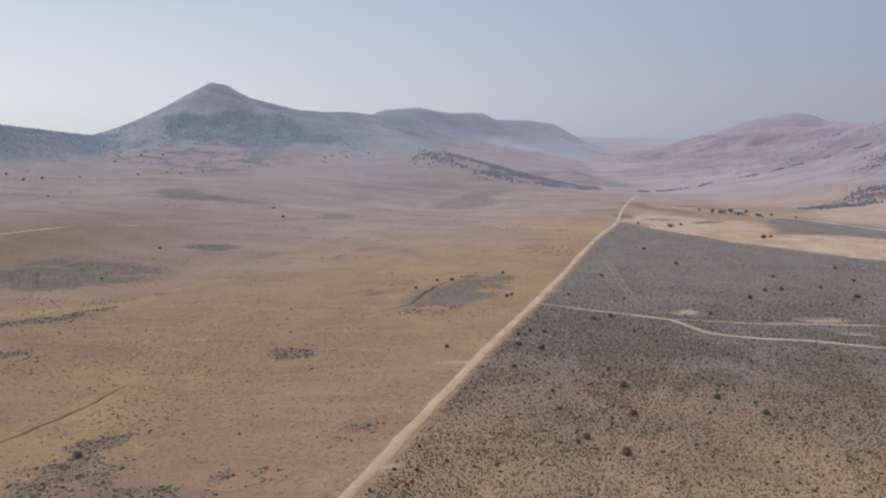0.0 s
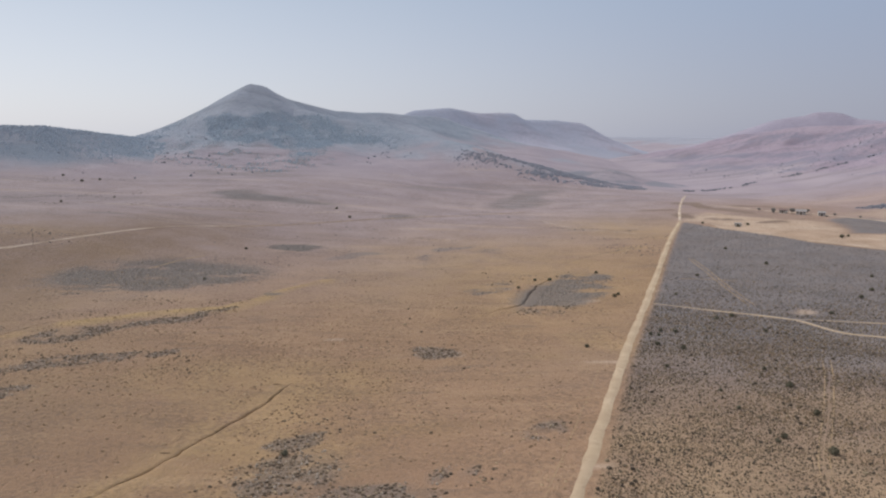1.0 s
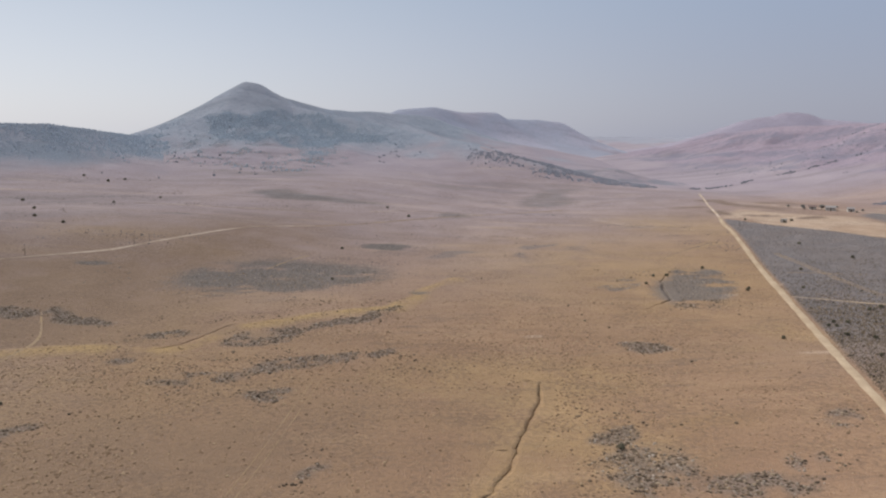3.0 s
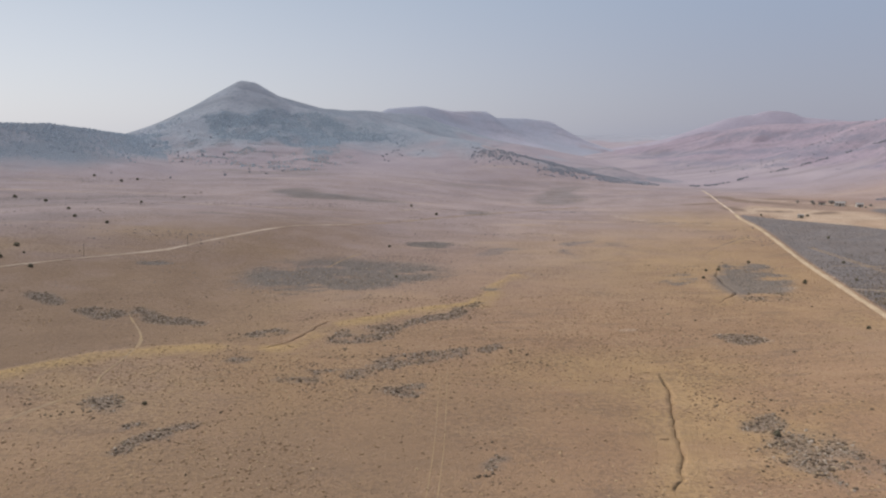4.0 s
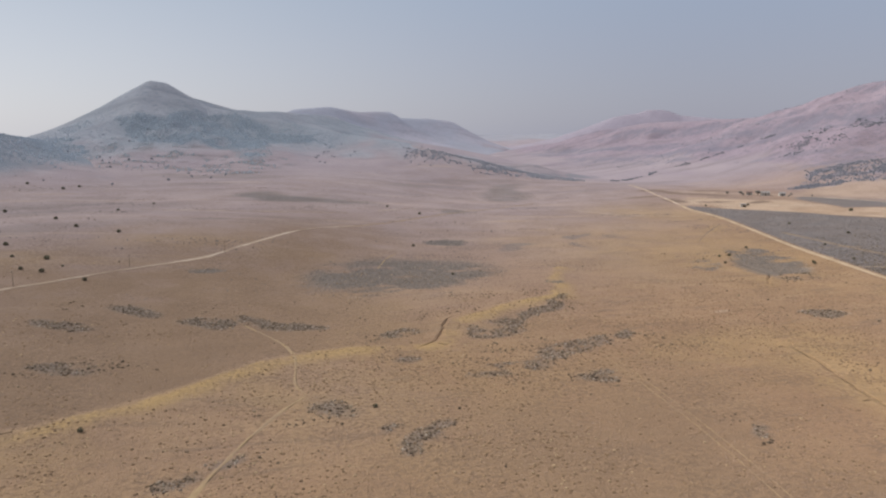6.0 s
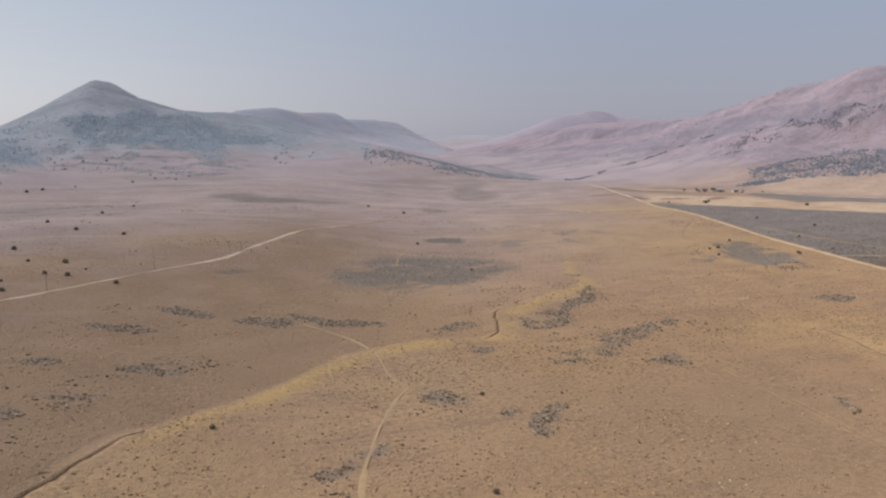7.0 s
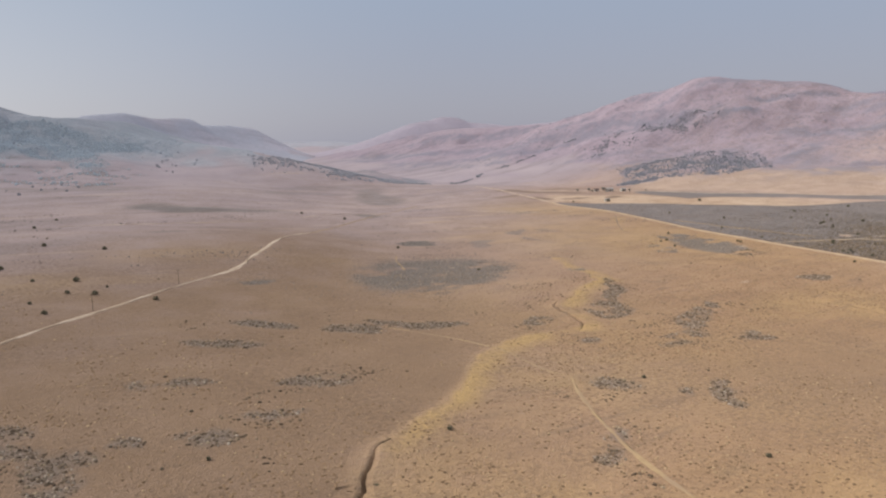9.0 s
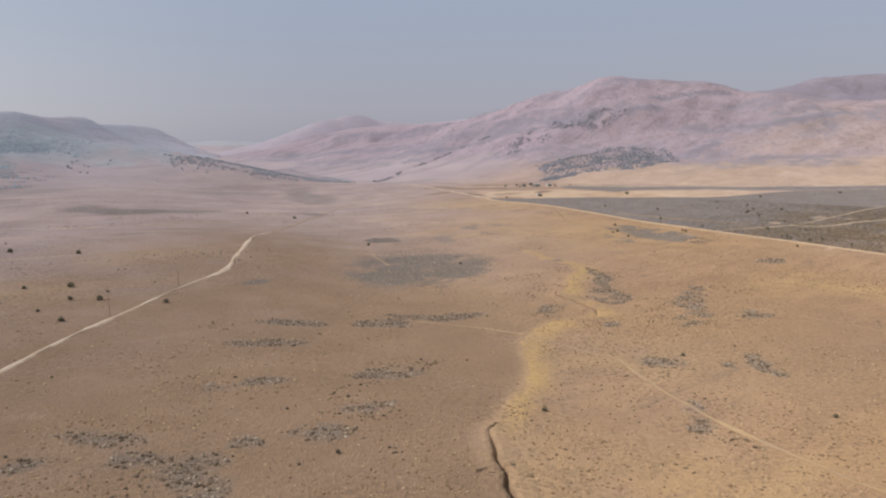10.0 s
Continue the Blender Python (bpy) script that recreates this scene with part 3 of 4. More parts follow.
def grid_mesh(name, xs, ys, z, extra, mat, keep=None):
    nx, ny = len(xs), len(ys)
    gx, gy = np.meshgrid(xs, ys)
    co = np.stack([gx, gy, z], -1).reshape(-1, 3)
    idx = np.arange(nx * ny).reshape(ny, nx)
    quads = np.stack([idx[:-1, :-1], idx[:-1, 1:], idx[1:, 1:], idx[1:, :-1]], -1).reshape(-1, 4)
    if keep is not None:
        k = keep.reshape(-1)
        quads = quads[k[quads].any(1)]
        used = np.unique(quads)
        remap = np.full(len(co), -1)
        remap[used] = np.arange(len(used))
        co, quads = co[used], remap[quads]
        extra = {key: v.reshape(-1)[used] for key, v in extra.items()}
    me = mesh_from(name, co, quads)
    for key, v in extra.items():
        a = me.attributes.new(key, "FLOAT", "POINT")
        a.data.foreach_set("value", np.ascontiguousarray(v.reshape(-1), np.float32))
    me.materials.append(mat)
    return new(name, me)


def mesh_from(name, co, faces, smooth=True):
    """A mesh from arrays: places, and faces that all have the same number of corners."""
    me = bpy.data.meshes.new(name)
    k = faces.shape[1]
    me.vertices.add(len(co))
    me.vertices.foreach_set("co", np.ascontiguousarray(co, np.float32).reshape(-1))
    me.loops.add(faces.size)
    me.loops.foreach_set("vertex_index", np.ascontiguousarray(faces, np.int32).reshape(-1))
    me.polygons.add(len(faces))
    me.polygons.foreach_set("loop_start", np.arange(0, faces.size, k, dtype=np.int32))
    me.polygons.foreach_set("use_smooth", np.full(len(faces), smooth, bool))
    me.update(calc_edges=True)
    return me


xs, ys = axis(FINE_X, 4700), axis(FINE_Y, 4700)
gx, gy = np.meshgrid(xs, ys)
cover = masks(gx, gy, None)
cover["wood"] = np.clip(np.maximum((0.58 + 0.27 * step(225, 270, gy)) * thicket(gx, gy), 0.3 * burnt_ground(gx, gy)), 0, 1)
cover["scrub"] = np.maximum(cover["scrub"], 0.95 * far_bands(gx, gy))
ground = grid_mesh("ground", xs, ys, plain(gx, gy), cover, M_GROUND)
tagged(ground, "dry ochre grass plain with low swells and eroded gullies", "ground", kind="structure")


def build_hill(name, crest, mat, label, box, spacing, woods, rise=1.0):
    x0, y0, x1, y1 = box
    hx, hy = np.arange(x0, x1, spacing), np.arange(y0, y1, spacing)
    ax, ay = np.meshgrid(hx, hy)
    h = hill(ax, ay, crest)
    z = plain(ax, ay) + h - 1.0
    extra = masks(ax, ay, h / rise)
    wood = woods(ax, ay, h)
    low = 0.95 * far_bands(ax, ay)
    if isinstance(wood, tuple):
        wood, thorn = wood
        low = np.maximum(low, 0.8 * thorn)
    extra["wood"] = wood
    extra["scrub"] = np.maximum(extra["scrub"], low)
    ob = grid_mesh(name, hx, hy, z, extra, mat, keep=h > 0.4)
    return tagged(ob, label, "hill", kind="structure")


def mottle(x, y, size, seed, cut, soft=0.08):
    """Ragged patches, 0 to 1; a higher cut leaves fewer."""
    return step(cut - soft, cut + soft, fbm(x, y, size, seed, 5))


def spur_wood(x, y):
    d, side, _ = line_distance(x, y, [(-4, 812), (45, 796), (85, 791), (120, 788)])
    wide = np.where(side < 0, 58, 7) * (0.35 + 1.3 * fbm(x, y, 34, 43))
    return (1 - step(0.5, 1.1, d / wide)) * np.maximum(mottle(x, y, 14, 49, 0.46), 0.6 * (1 - step(6, 14, d))) * (0.35 + 0.65 * step(0, 45, x + 20 * (fbm(x, y, 18, 103) - 0.5)))


RIDGE_FOREST = [(-333, 850), (-315, 895), (-288, 879), (-260, 922), (-215, 931), (-175, 903), (-124, 867), (-93, 845), (-150, 862), (-175, 865), (-188, 771), (-210, 743), (-223, 790), (-254, 820), (-269, 803), (-300, 825)]
WEST_FOREST = [(-600, 560), (-480, 690), (-413, 740), (-408, 871), (-351, 822), (-344, 760), (-363, 694), (-387, 653), (-421, 629), (-480, 600)]
LOOSE_FOREST = [(-360, 790), (-330, 715), (-298, 705), (-243, 680), (-227, 667), (-185, 690), (-160, 740), (-190, 800), (-250, 830), (-320, 830)]


def peak_wood(x, y, h):
    rx, ry = x + 44 * (fbm(x, y, 34, 54, 5) - 0.5), y + 44 * (fbm(x, y, 34, 55, 5) - 0.5)
    deep = np.maximum(step(-9, 5, in_polygon(rx, ry, RIDGE_FOREST)), 0.85 * step(-9, 7, in_polygon(rx, ry, WEST_FOREST))) * (0.62 + 0.38 * mottle(x, y, 15, 50, 0.43, 0.05))
    # wood colour thins towards the summit, where haze pales it
    upper = step(14, 38, h + 30 * (fbm(x, y, 40, 56, 5) - 0.5)) * (0.15 + 0.38 * mottle(x, y, 34, 53, 0.47) * (1 - 0.8 * step(66, 92, h)))
    loose = 0.85 * step(-8, 10, in_polygon(rx, ry, LOOSE_FOREST)) * mottle(x, 1.5 * y, 15, 52, 0.57, 0.04)
    high = step(16, 34, h + 16 * (fbm(x, y, 20, 60) - 0.5))
    return np.clip(np.maximum(deep, upper), 0, 1) * high, np.maximum(loose, deep * (1 - high))


WOOD_BELT = [(275, 573), (330, 615), (366, 648), (413, 627), (483, 626), (484, 544), (458, 501), (372, 495), (323, 546)]


def east_wood(x, y, h):
    slant = fbm(x + 0.8 * y, 0.55 * y, 55, 47, 5)
    base = 0.75 * step(0.44, 0.62, slant) * (0.3 + 0.7 * mottle(x, 1.4 * y, 14, 57, 0.46, 0.05)) * step(5, 22, h)
    strips = 0.0
    for points in ([(484, 512), (508, 502), (521, 494)], [(606, 501), (601, 462), (623, 429), (644, 416), (677, 394)], [(672, 600), (690, 585), (705, 570)], [(560, 640), (600, 612)], [(620, 640), (660, 600)]):
        strips = np.maximum(strips, 1 - step(3, 11, line_distance(x, y, points)[0] + 14 * (fbm(x, y, 14, 65) - 0.5)))
    belt = step(-6, 6, in_polygon(x + 30 * (fbm(x, y, 34, 83, 5) - 0.5), y + 30 * (fbm(x, y, 34, 95, 5) - 0.5), WOOD_BELT)) * (0.2 + 0.8 * mottle(x, y, 16, 91, 0.48))
    return np.maximum(np.maximum(base, strips), belt)


build_hill("hill_west", HILL_WEST, M_WEST, "low ridge with scrub woods, bluish haze put into the colour", (-1250, 200, -50, 1400), 6,
           lambda x, y, h: step(10, 27, h + 24 * (fbm(x, y, 50, 41, 5) - 0.5)) * (0.8 + 0.2 * mottle(x, y, 20, 58, 0.42)))
build_hill("hill_peak", HILL_PEAK, M_PEAK, "flat-topped conical mountain, wooded flanks tinted with painted haze", (-1000, 440, 440, 1700), 5, peak_wood, 1.15)
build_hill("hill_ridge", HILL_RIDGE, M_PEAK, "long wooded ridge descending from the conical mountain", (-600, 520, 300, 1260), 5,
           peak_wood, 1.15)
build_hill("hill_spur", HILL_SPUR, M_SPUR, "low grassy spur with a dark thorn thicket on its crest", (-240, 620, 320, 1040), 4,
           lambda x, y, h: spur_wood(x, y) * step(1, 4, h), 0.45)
build_hill("hill_back", HILL_BACK, M_BACK, "long flat-topped ridge, grey-blue from painted haze", (-760, 700, 1010, 2200), 8,
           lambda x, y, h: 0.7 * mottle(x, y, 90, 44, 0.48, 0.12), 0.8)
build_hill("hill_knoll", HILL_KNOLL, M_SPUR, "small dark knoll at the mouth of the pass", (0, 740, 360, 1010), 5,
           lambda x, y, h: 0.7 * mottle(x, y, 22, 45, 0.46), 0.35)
build_hill("hill_east_far", HILL_EAST_FAR, M_PALE, "hill beyond the pass in a pale rosy haze tint", (-200, 600, 1500, 2350), 10,
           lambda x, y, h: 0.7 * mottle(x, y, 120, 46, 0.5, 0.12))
build_hill("hill_east", HILL_EAST, M_PINK, "rock-capped hill with bush strips and a rosy haze tint", (-200, -400, 1800, 1900), 7, east_wood)
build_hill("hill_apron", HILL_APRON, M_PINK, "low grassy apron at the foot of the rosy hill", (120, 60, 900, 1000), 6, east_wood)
build_hill("hill_behind", HILL_BEHIND, M_BEHIND, "hill behind the rosy one, faint mauve from painted haze", (300, -400, 2300, 1700), 14,
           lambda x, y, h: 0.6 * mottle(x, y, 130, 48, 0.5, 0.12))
build_hill("hill_haze", HILL_HAZE, M_HAZE_RISE, "pale grey-mauve rise added to stand for distant haze", (-900, 1700, 2600, 4200), 30, lambda x, y, h: 0 * x)


# ---- roads and tracks ----
def resample(points, gap):
    p = np.array(points, float)
    # rounded through the middles of the legs
    for _ in range(2):
        q = [p[0]]
        for a, b in zip(p[:-1], p[1:]):
            q += [0.75 * a + 0.25 * b, 0.25 * a + 0.75 * b]
        p = np.array(q + [p[-1]])
    s = np.r_[0, np.cumsum(np.hypot(*(p[1:] - p[:-1]).T))]
    t = np.linspace(0, s[-1], max(2, int(s[-1] / gap)))
    return np.stack([np.interp(t, s, p[:, 0]), np.interp(t, s, p[:, 1])], -1)


def ribbon(name, points, width, mat, label, lift=0.12, ragged=0.25, gap=2.5, offsets=(0.0,), category="track", swell_by=0.35):
    """A worn strip that follows the ground, with uneven edges; offsets: one strip for each wheel rut."""
    p = resample(points, gap)
    d = np.gradient(p, axis=0)
    d /= np.linalg.norm(d, axis=1)[:, None]
    side = np.stack([-d[:, 1], d[:, 0]], -1)
    co, faces, base = [], [], 0
    wide = width * (1 + swell_by * 2.6 * (fbm(p[:, 0], p[:, 1], 26, 67) - 0.5))
    if category != "road":
        along = np.linspace(0, 1, len(p))
        wide = wide * (0.25 + 0.75 * step(0, 0.1, along) * (1 - step(0.9, 1, along)))
    for off in offsets:
        cols = []
        for k, u in enumerate((-0.5, -0.25, 0.0, 0.25, 0.5)):
            jit = ragged * wide * (fbm(p[:, 0] + 50 * k, p[:, 1], 5, 51 + k) - 0.5) * 2 if abs(u) == 0.5 else 0
            q = p + side * (u * wide + off + jit)[:, None]
            z = surface(q[:, 0], q[:, 1]) + lift * (1.0 if abs(u) < 0.5 else 0.0) - (0.05 if abs(u) == 0.5 else 0)
            cols.append(np.c_[q, z])
        n = len(p)
        co.append(np.stack(cols, 1).reshape(-1, 3))
        idx = np.arange(n * 5).reshape(n, 5) + base
        faces.append(np.stack([idx[:-1, :-1], idx[:-1, 1:], idx[1:, 1:], idx[1:, :-1]], -1).reshape(-1, 4)[:, ::-1])
        base += n * 5
    me = mesh_from(name, np.concatenate(co), np.concatenate(faces))
    me.materials.append(mat)
    return tagged(new(name, me), label, category, kind="structure")


ribbon("road_main", MAIN_ROAD, 2.75, M_DIRT, "straight pale dirt road along the scrubland", 0.16, 0.22, category="road", swell_by=0.12)
ribbon("road_main_far", MAIN_ROAD_FAR, 1.9, M_DIRT_WHITE, "narrower pale dirt road towards the pass", 0.25, 0.2, category="road")
ribbon("road_main_verge", [(x - 4.6, y + 1.6) for x, y in MAIN_ROAD[1:4]], 0.2, M_TRACK, "thin worn path beside the dirt road", 0.02, 0.9)
ribbon("road_west", LEFT_ROAD, 1.3, M_DIRT_WHITE, "winding whitish dirt road on the western rise", 0.18, 0.6, category="road", swell_by=0.8)
ribbon("road_west_far", LEFT_ROAD_FAR, 0.8, M_TRACK, "faint dirt road fading into far grass", 0.2, 0.5, category="road")
ribbon("track_branch", BRANCH_ROAD, 1.4, M_DIRT, "pale dirt track through grey scrub", 0.14)
ribbon("track_branch_upper", BRANCH_ROAD_2, 0.9, M_DIRT, "pale dirt track forking through grey scrub", 0.14, 0.5)
ribbon("track_meadow", TRACK_A, 1.15, M_TRACK, "worn tan track across yellow grass", 0.05, 1.0, gap=1.0)
ribbon("track_meadow_upper", TRACK_UP, 0.8, M_TRACK, "faint worn track climbing through grass", 0.05, 0.8)
ribbon("track_faint", FAINT_TRACK, 0.2, M_TRACK, "faint pair of wheel ruts in dry grass", 0.04, 0.6, offsets=(-0.9, 0.9))
ribbon("track_ruts", RUTS, 0.24, M_TRACK, "pair of wheel ruts through the scrub", 0.08, 0.6, offsets=(-0.95, 0.95))
ribbon("track_ruts_far", RUTS_2, 0.35, M_TRACK, "pair of pale wheel ruts in grey scrub", 0.12, 0.6, offsets=(-1.0, 1.0))
ribbon("track_cross", CROSS_TRACK, 0.5, M_TRACK, "short pale track crossing wheel ruts in the heath", 0.12, 0.6)
ribbon("road_farm", FARM_ROAD, 2.2, M_DIRT_WHITE, "pale farm road past the sand flats", 0.25, 0.4, category="road", swell_by=0.6)
ribbon("track_sand", SAND_TRACK, 1.3, M_DIRT_WHITE, "pale worn track along the edge of the heath", 0.15, 0.5, swell_by=0.6)
# dark brown for flat strips: a ditch's shade painted, nothing is dug
M_DITCH_SHADE = dirt_material("painted_ditch_shade", (0.215, 0.158, 0.118), (0.255, 0.188, 0.138), (0.165, 0.12, 0.09), 0.7)
ribbon("path_north", [(22, 500), (38, 457), (59, 450), (70, 434)], 0.8, M_DIRT_WHITE, "faint pale path below the pass", 0.15, 0.8, swell_by=0.8)
ribbon("path_thicket", [(-150, 326), (-156, 318), (-164, 297)], 0.45, M_TRACK, "faint tan footpath through a dark thicket", 0.15, 0.7, swell_by=0.8)
ribbon("path_rise", [(-269, 451), (-233, 450), (-188, 455), (-151, 461)], 0.7, M_DIRT_WHITE, "faint pale path across the far rise", 0.2, 0.9, swell_by=0.9)
ribbon("path_far", [(-129, 474), (-104, 492), (-51, 501)], 0.8, M_DIRT_WHITE, "faint pale path on the far plain", 0.2, 0.9, swell_by=0.9)
ribbon("ditch_shade_north", [(14, 336), (27, 351), (45, 369), (61, 383)], 0.9, M_DITCH_SHADE, "flat brown strip painted as a shallow ditch's shade", 0.06, 1.0, category="ditch", swell_by=1.0)
ribbon("ditch_shade_middle", [(-55, 317), (-46, 319), (-33, 327)], 0.7, M_DITCH_SHADE, "short flat brown strip painted as a ditch's shade", 0.06, 1.0, category="ditch", swell_by=1.0)


# ---- gullies ----
def gully(points, half, depth, label):
    """A dry ditch with steep broken banks, laid into the hollow of the plain; shade is painted inside it."""
    p = resample(points, 0.8)
    n = len(p)
    wob = np.stack([vnoise(p[:, 0], p[:, 1], 7, 61), vnoise(p[:, 0], p[:, 1], 7, 62)], -1) - 0.5
    p = p + 1.3 * wob + 1.1 * (np.stack([fbm(p[:, 0], p[:, 1], 2.2, 101), fbm(p[:, 0], p[:, 1], 2.2, 102)], -1) - 0.5) + 1.6 * (np.stack([fbm(p[:, 0], p[:, 1], 5, 69), fbm(p[:, 0], p[:, 1], 5, 70)], -1) - 0.5)
    d = np.gradient(p, axis=0)
    d /= np.linalg.norm(d, axis=1)[:, None]
    side = np.stack([-d[:, 1], d[:, 0]], -1)
    u = np.linspace(0, 1, n)
    fade = step(0, 0.3, u) * (1 - step(0.72, 1, u)) * (0.35 + 0.65 * step(0.3, 0.5, fbm(p[:, 0], p[:, 1], 12, 66)))
    wide = half * (0.2 + 1.7 * fbm(p[:, 0], p[:, 1], 7, 63)) * (0.3 + 0.7 * fade)
    cols, dark = [], []
    # last number: shade put into the colour, strongest on floor and lower banks
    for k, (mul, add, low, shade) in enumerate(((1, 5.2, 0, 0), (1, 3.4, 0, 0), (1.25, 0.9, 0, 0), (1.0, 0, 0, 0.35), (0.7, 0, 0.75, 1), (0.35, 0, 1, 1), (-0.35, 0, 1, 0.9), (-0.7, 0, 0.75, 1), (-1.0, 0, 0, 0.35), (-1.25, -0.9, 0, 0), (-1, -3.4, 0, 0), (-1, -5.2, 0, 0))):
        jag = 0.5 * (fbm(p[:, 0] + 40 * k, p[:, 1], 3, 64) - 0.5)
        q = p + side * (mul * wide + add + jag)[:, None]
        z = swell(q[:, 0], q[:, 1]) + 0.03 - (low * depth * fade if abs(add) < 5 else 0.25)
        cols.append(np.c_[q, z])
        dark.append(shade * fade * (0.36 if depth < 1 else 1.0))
    m = len(cols)
    co = np.stack(cols, 1).reshape(-1, 3)
    idx = np.arange(n * m).reshape(n, m)
    faces = np.stack([idx[:-1, :-1], idx[:-1, 1:], idx[1:, 1:], idx[1:, :-1]], -1).reshape(-1, 4)
    me = mesh_from("gully", co, faces)
    extra = masks(co[:, 0], co[:, 1], None)
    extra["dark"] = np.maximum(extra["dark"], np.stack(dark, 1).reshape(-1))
    extra["wood"] = 0.85 * thicket(co[:, 0], co[:, 1])
    for key, v in extra.items():
        a = me.attributes.new(key, "FLOAT", "POINT")
        a.data.foreach_set("value", np.ascontiguousarray(v, np.float32))
    me.materials.append(M_GROUND)
    return tagged(new("gully", me), label, "gully", kind="structure")


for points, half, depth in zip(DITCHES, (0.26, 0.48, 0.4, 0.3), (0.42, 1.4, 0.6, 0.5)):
    gully(points, half, depth, "dry eroded ditch with steep brown banks and painted shade")


# ---- small growth: scattered clumps ----
def dome(seed, rings=2, around=6, squat=0.6):
    """A rough low dome, one metre wide: places and triangles."""
    r = np.random.RandomState(seed)
    co, tri = [(r.uniform(-0.1, 0.1), r.uniform(-0.1, 0.1), squat)], []
    for k in range(rings):
        t = (k + 1) / rings
        for a in range(around):
            ang = 2 * math.pi * (a + 0.5 * k) / around + r.uniform(-0.25, 0.25)
            rad = 0.5 * math.sin(t * math.pi / 2) * r.uniform(0.7, 1.25)
            co.append((rad * math.cos(ang), rad * math.sin(ang), squat * math.cos(t * math.pi / 2) * r.uniform(0.7, 1.3) - (0.08 if t == 1 else 0)))
    for a in range(around):
        b = (a + 1) % around
        tri.append((0, 1 + a, 1 + b))
        for k in range(rings - 1):
            i, j = 1 + k * around, 1 + (k + 1) * around
            tri += [(i + a, j + a, i + b), (i + b, j + a, j + b)]
    return np.array(co), np.array(tri)


def tuft(seed, blades=7):
    """A spray of dry blades, one metre wide."""
    r = np.random.RandomState(seed)
    co, tri = [], []
    for k in range(blades):
        a = 2 * math.pi * k / blades + r.uniform(-0.4, 0.4)
        lean, tall, w = r.uniform(0.2, 0.5), r.uniform(0.5, 1.0), 0.10
        c, s = math.cos(a), math.sin(a)
        i = len(co)
        co += [(0.08 * c - w * s, 0.08 * s + w * c, -0.05), (0.08 * c + w * s, 0.08 * s - w * c, -0.05), (lean * c, lean * s, 0.8 * tall)]
        tri.append((i, i + 1, i + 2))
    return np.array(co), np.array(tri)


def strew(name, where, sizes, shapes, mat, label, category, height=surface, squash=(0.8, 1.2), sink=0.0):
    """One mesh of many clumps, each turned and sized at random."""
    r = np.random.RandomState(len(where))
    co_all, tri_all, base = [], [], 0
    pick = r.randint(0, len(shapes), len(where))
    z = height(where[:, 0], where[:, 1]) - sink
    for k, (co, tri) in enumerate(shapes):
        sel = np.nonzero(pick == k)[0]
        if not len(sel):
            continue
        a, s = r.uniform(0, 2 * math.pi, len(sel)), sizes[sel]
        sx, sz = s * r.uniform(*squash, len(sel)), s * r.uniform(*squash, len(sel))
        c, sn = np.cos(a)[:, None], np.sin(a)[:, None]
        x, y = co[None, :, 0] * s[:, None], co[None, :, 1] * sx[:, None]
        out = np.stack([x * c - y * sn + where[sel, 0][:, None], x * sn + y * c + where[sel, 1][:, None], co[None, :, 2] * sz[:, None] + z[sel][:, None]], -1)
        co_all.append(out.reshape(-1, 3))
        tri_all.append((tri[None] + (np.arange(len(sel)) * len(co))[:, None, None]).reshape(-1, 3) + base)
        base += out.shape[0] * out.shape[1]
    me = mesh_from(name, np.concatenate(co_all), np.concatenate(tri_all), smooth=False)
    me.materials.append(mat)
    return tagged(new(name, me), label, category, kind="stuff")


def spread(count, box, chance, seed):
    """Random places in a box, kept by the chance given for each place."""
    r = np.random.RandomState(seed)
    p = np.stack([r.uniform(box[0], box[2], count), r.uniform(box[1], box[3], count)], -1)
    return p[r.uniform(0, 1, count) < chance(p[:, 0], p[:, 1])]


def off_tracks(x, y):
    """0 on a road or track, 1 beside it."""
    keep = np.ones(np.shape(x))
    for points, half in ((MAIN_ROAD, 2.3), (MAIN_ROAD_FAR, 1.6), (LEFT_ROAD, 1.7), (BRANCH_ROAD, 1.3), (BRANCH_ROAD_2, 1.0), (TRACK_A, 1.1), (RUTS, 0.2), (RUTS_2, 0.2)):
        keep = keep * (line_distance(x, y, points)[0] > half)
    for points in DITCHES:
        keep = keep * (line_distance(x, y, points)[0] > 1.6)
    return keep


DOMES = [dome(k, 2, 6, 0.5) for k in range(7)]
LOW_DOMES = [dome(10 + k, 2, 6, 0.30) for k in range(7)]
STONES = [dome(20 + k, 2, 5, 0.4) for k in range(4)]
TUFTS = [tuft(40 + k) for k in range(5)]
MOUNDS = [dome(50 + k, 2, 6, 0.26) for k in range(6)]
rng = np.random.RandomState(5)


CONES = [dome(110 + k, 1, 6, 0.55) for k in range(6)]


def trodden(x, y):
    """1 on the bare spots."""
    total = np.zeros(np.shape(x))
    for cx, cy, rx, ry, turn in BARE_SPOTS:
        total = np.maximum(total, np.hypot((x - cx) / rx, (y - cy) / ry) < 0.95)
    return total


M_STRAW = leaf_material("straw", (0.35, 0.257, 0.16), (0.45, 0.335, 0.212), (0.56, 0.43, 0.285))


def near_scrub(x, y):
    return scrub_field(x, y) * off_tracks(x, y) * (1 - 0.85 * trodden(x, y)) * (0.5 + 0.5 * step(0.33, 0.58, fbm(x, y, 13, 71)))


def thinning(x, y):
    return near_scrub(x, y) * (1 - 0.85 * step(170, 300, y))


p = spread(330000, (-40, 95, 200, 330), thinning, 72)
strew("scrub_clumps", p, 0.18 + 0.34 * rng.uniform(0, 1, len(p)) ** 2, CONES, M_SCRUB, "low grey-brown heath scrub on pale soil", "scrub")
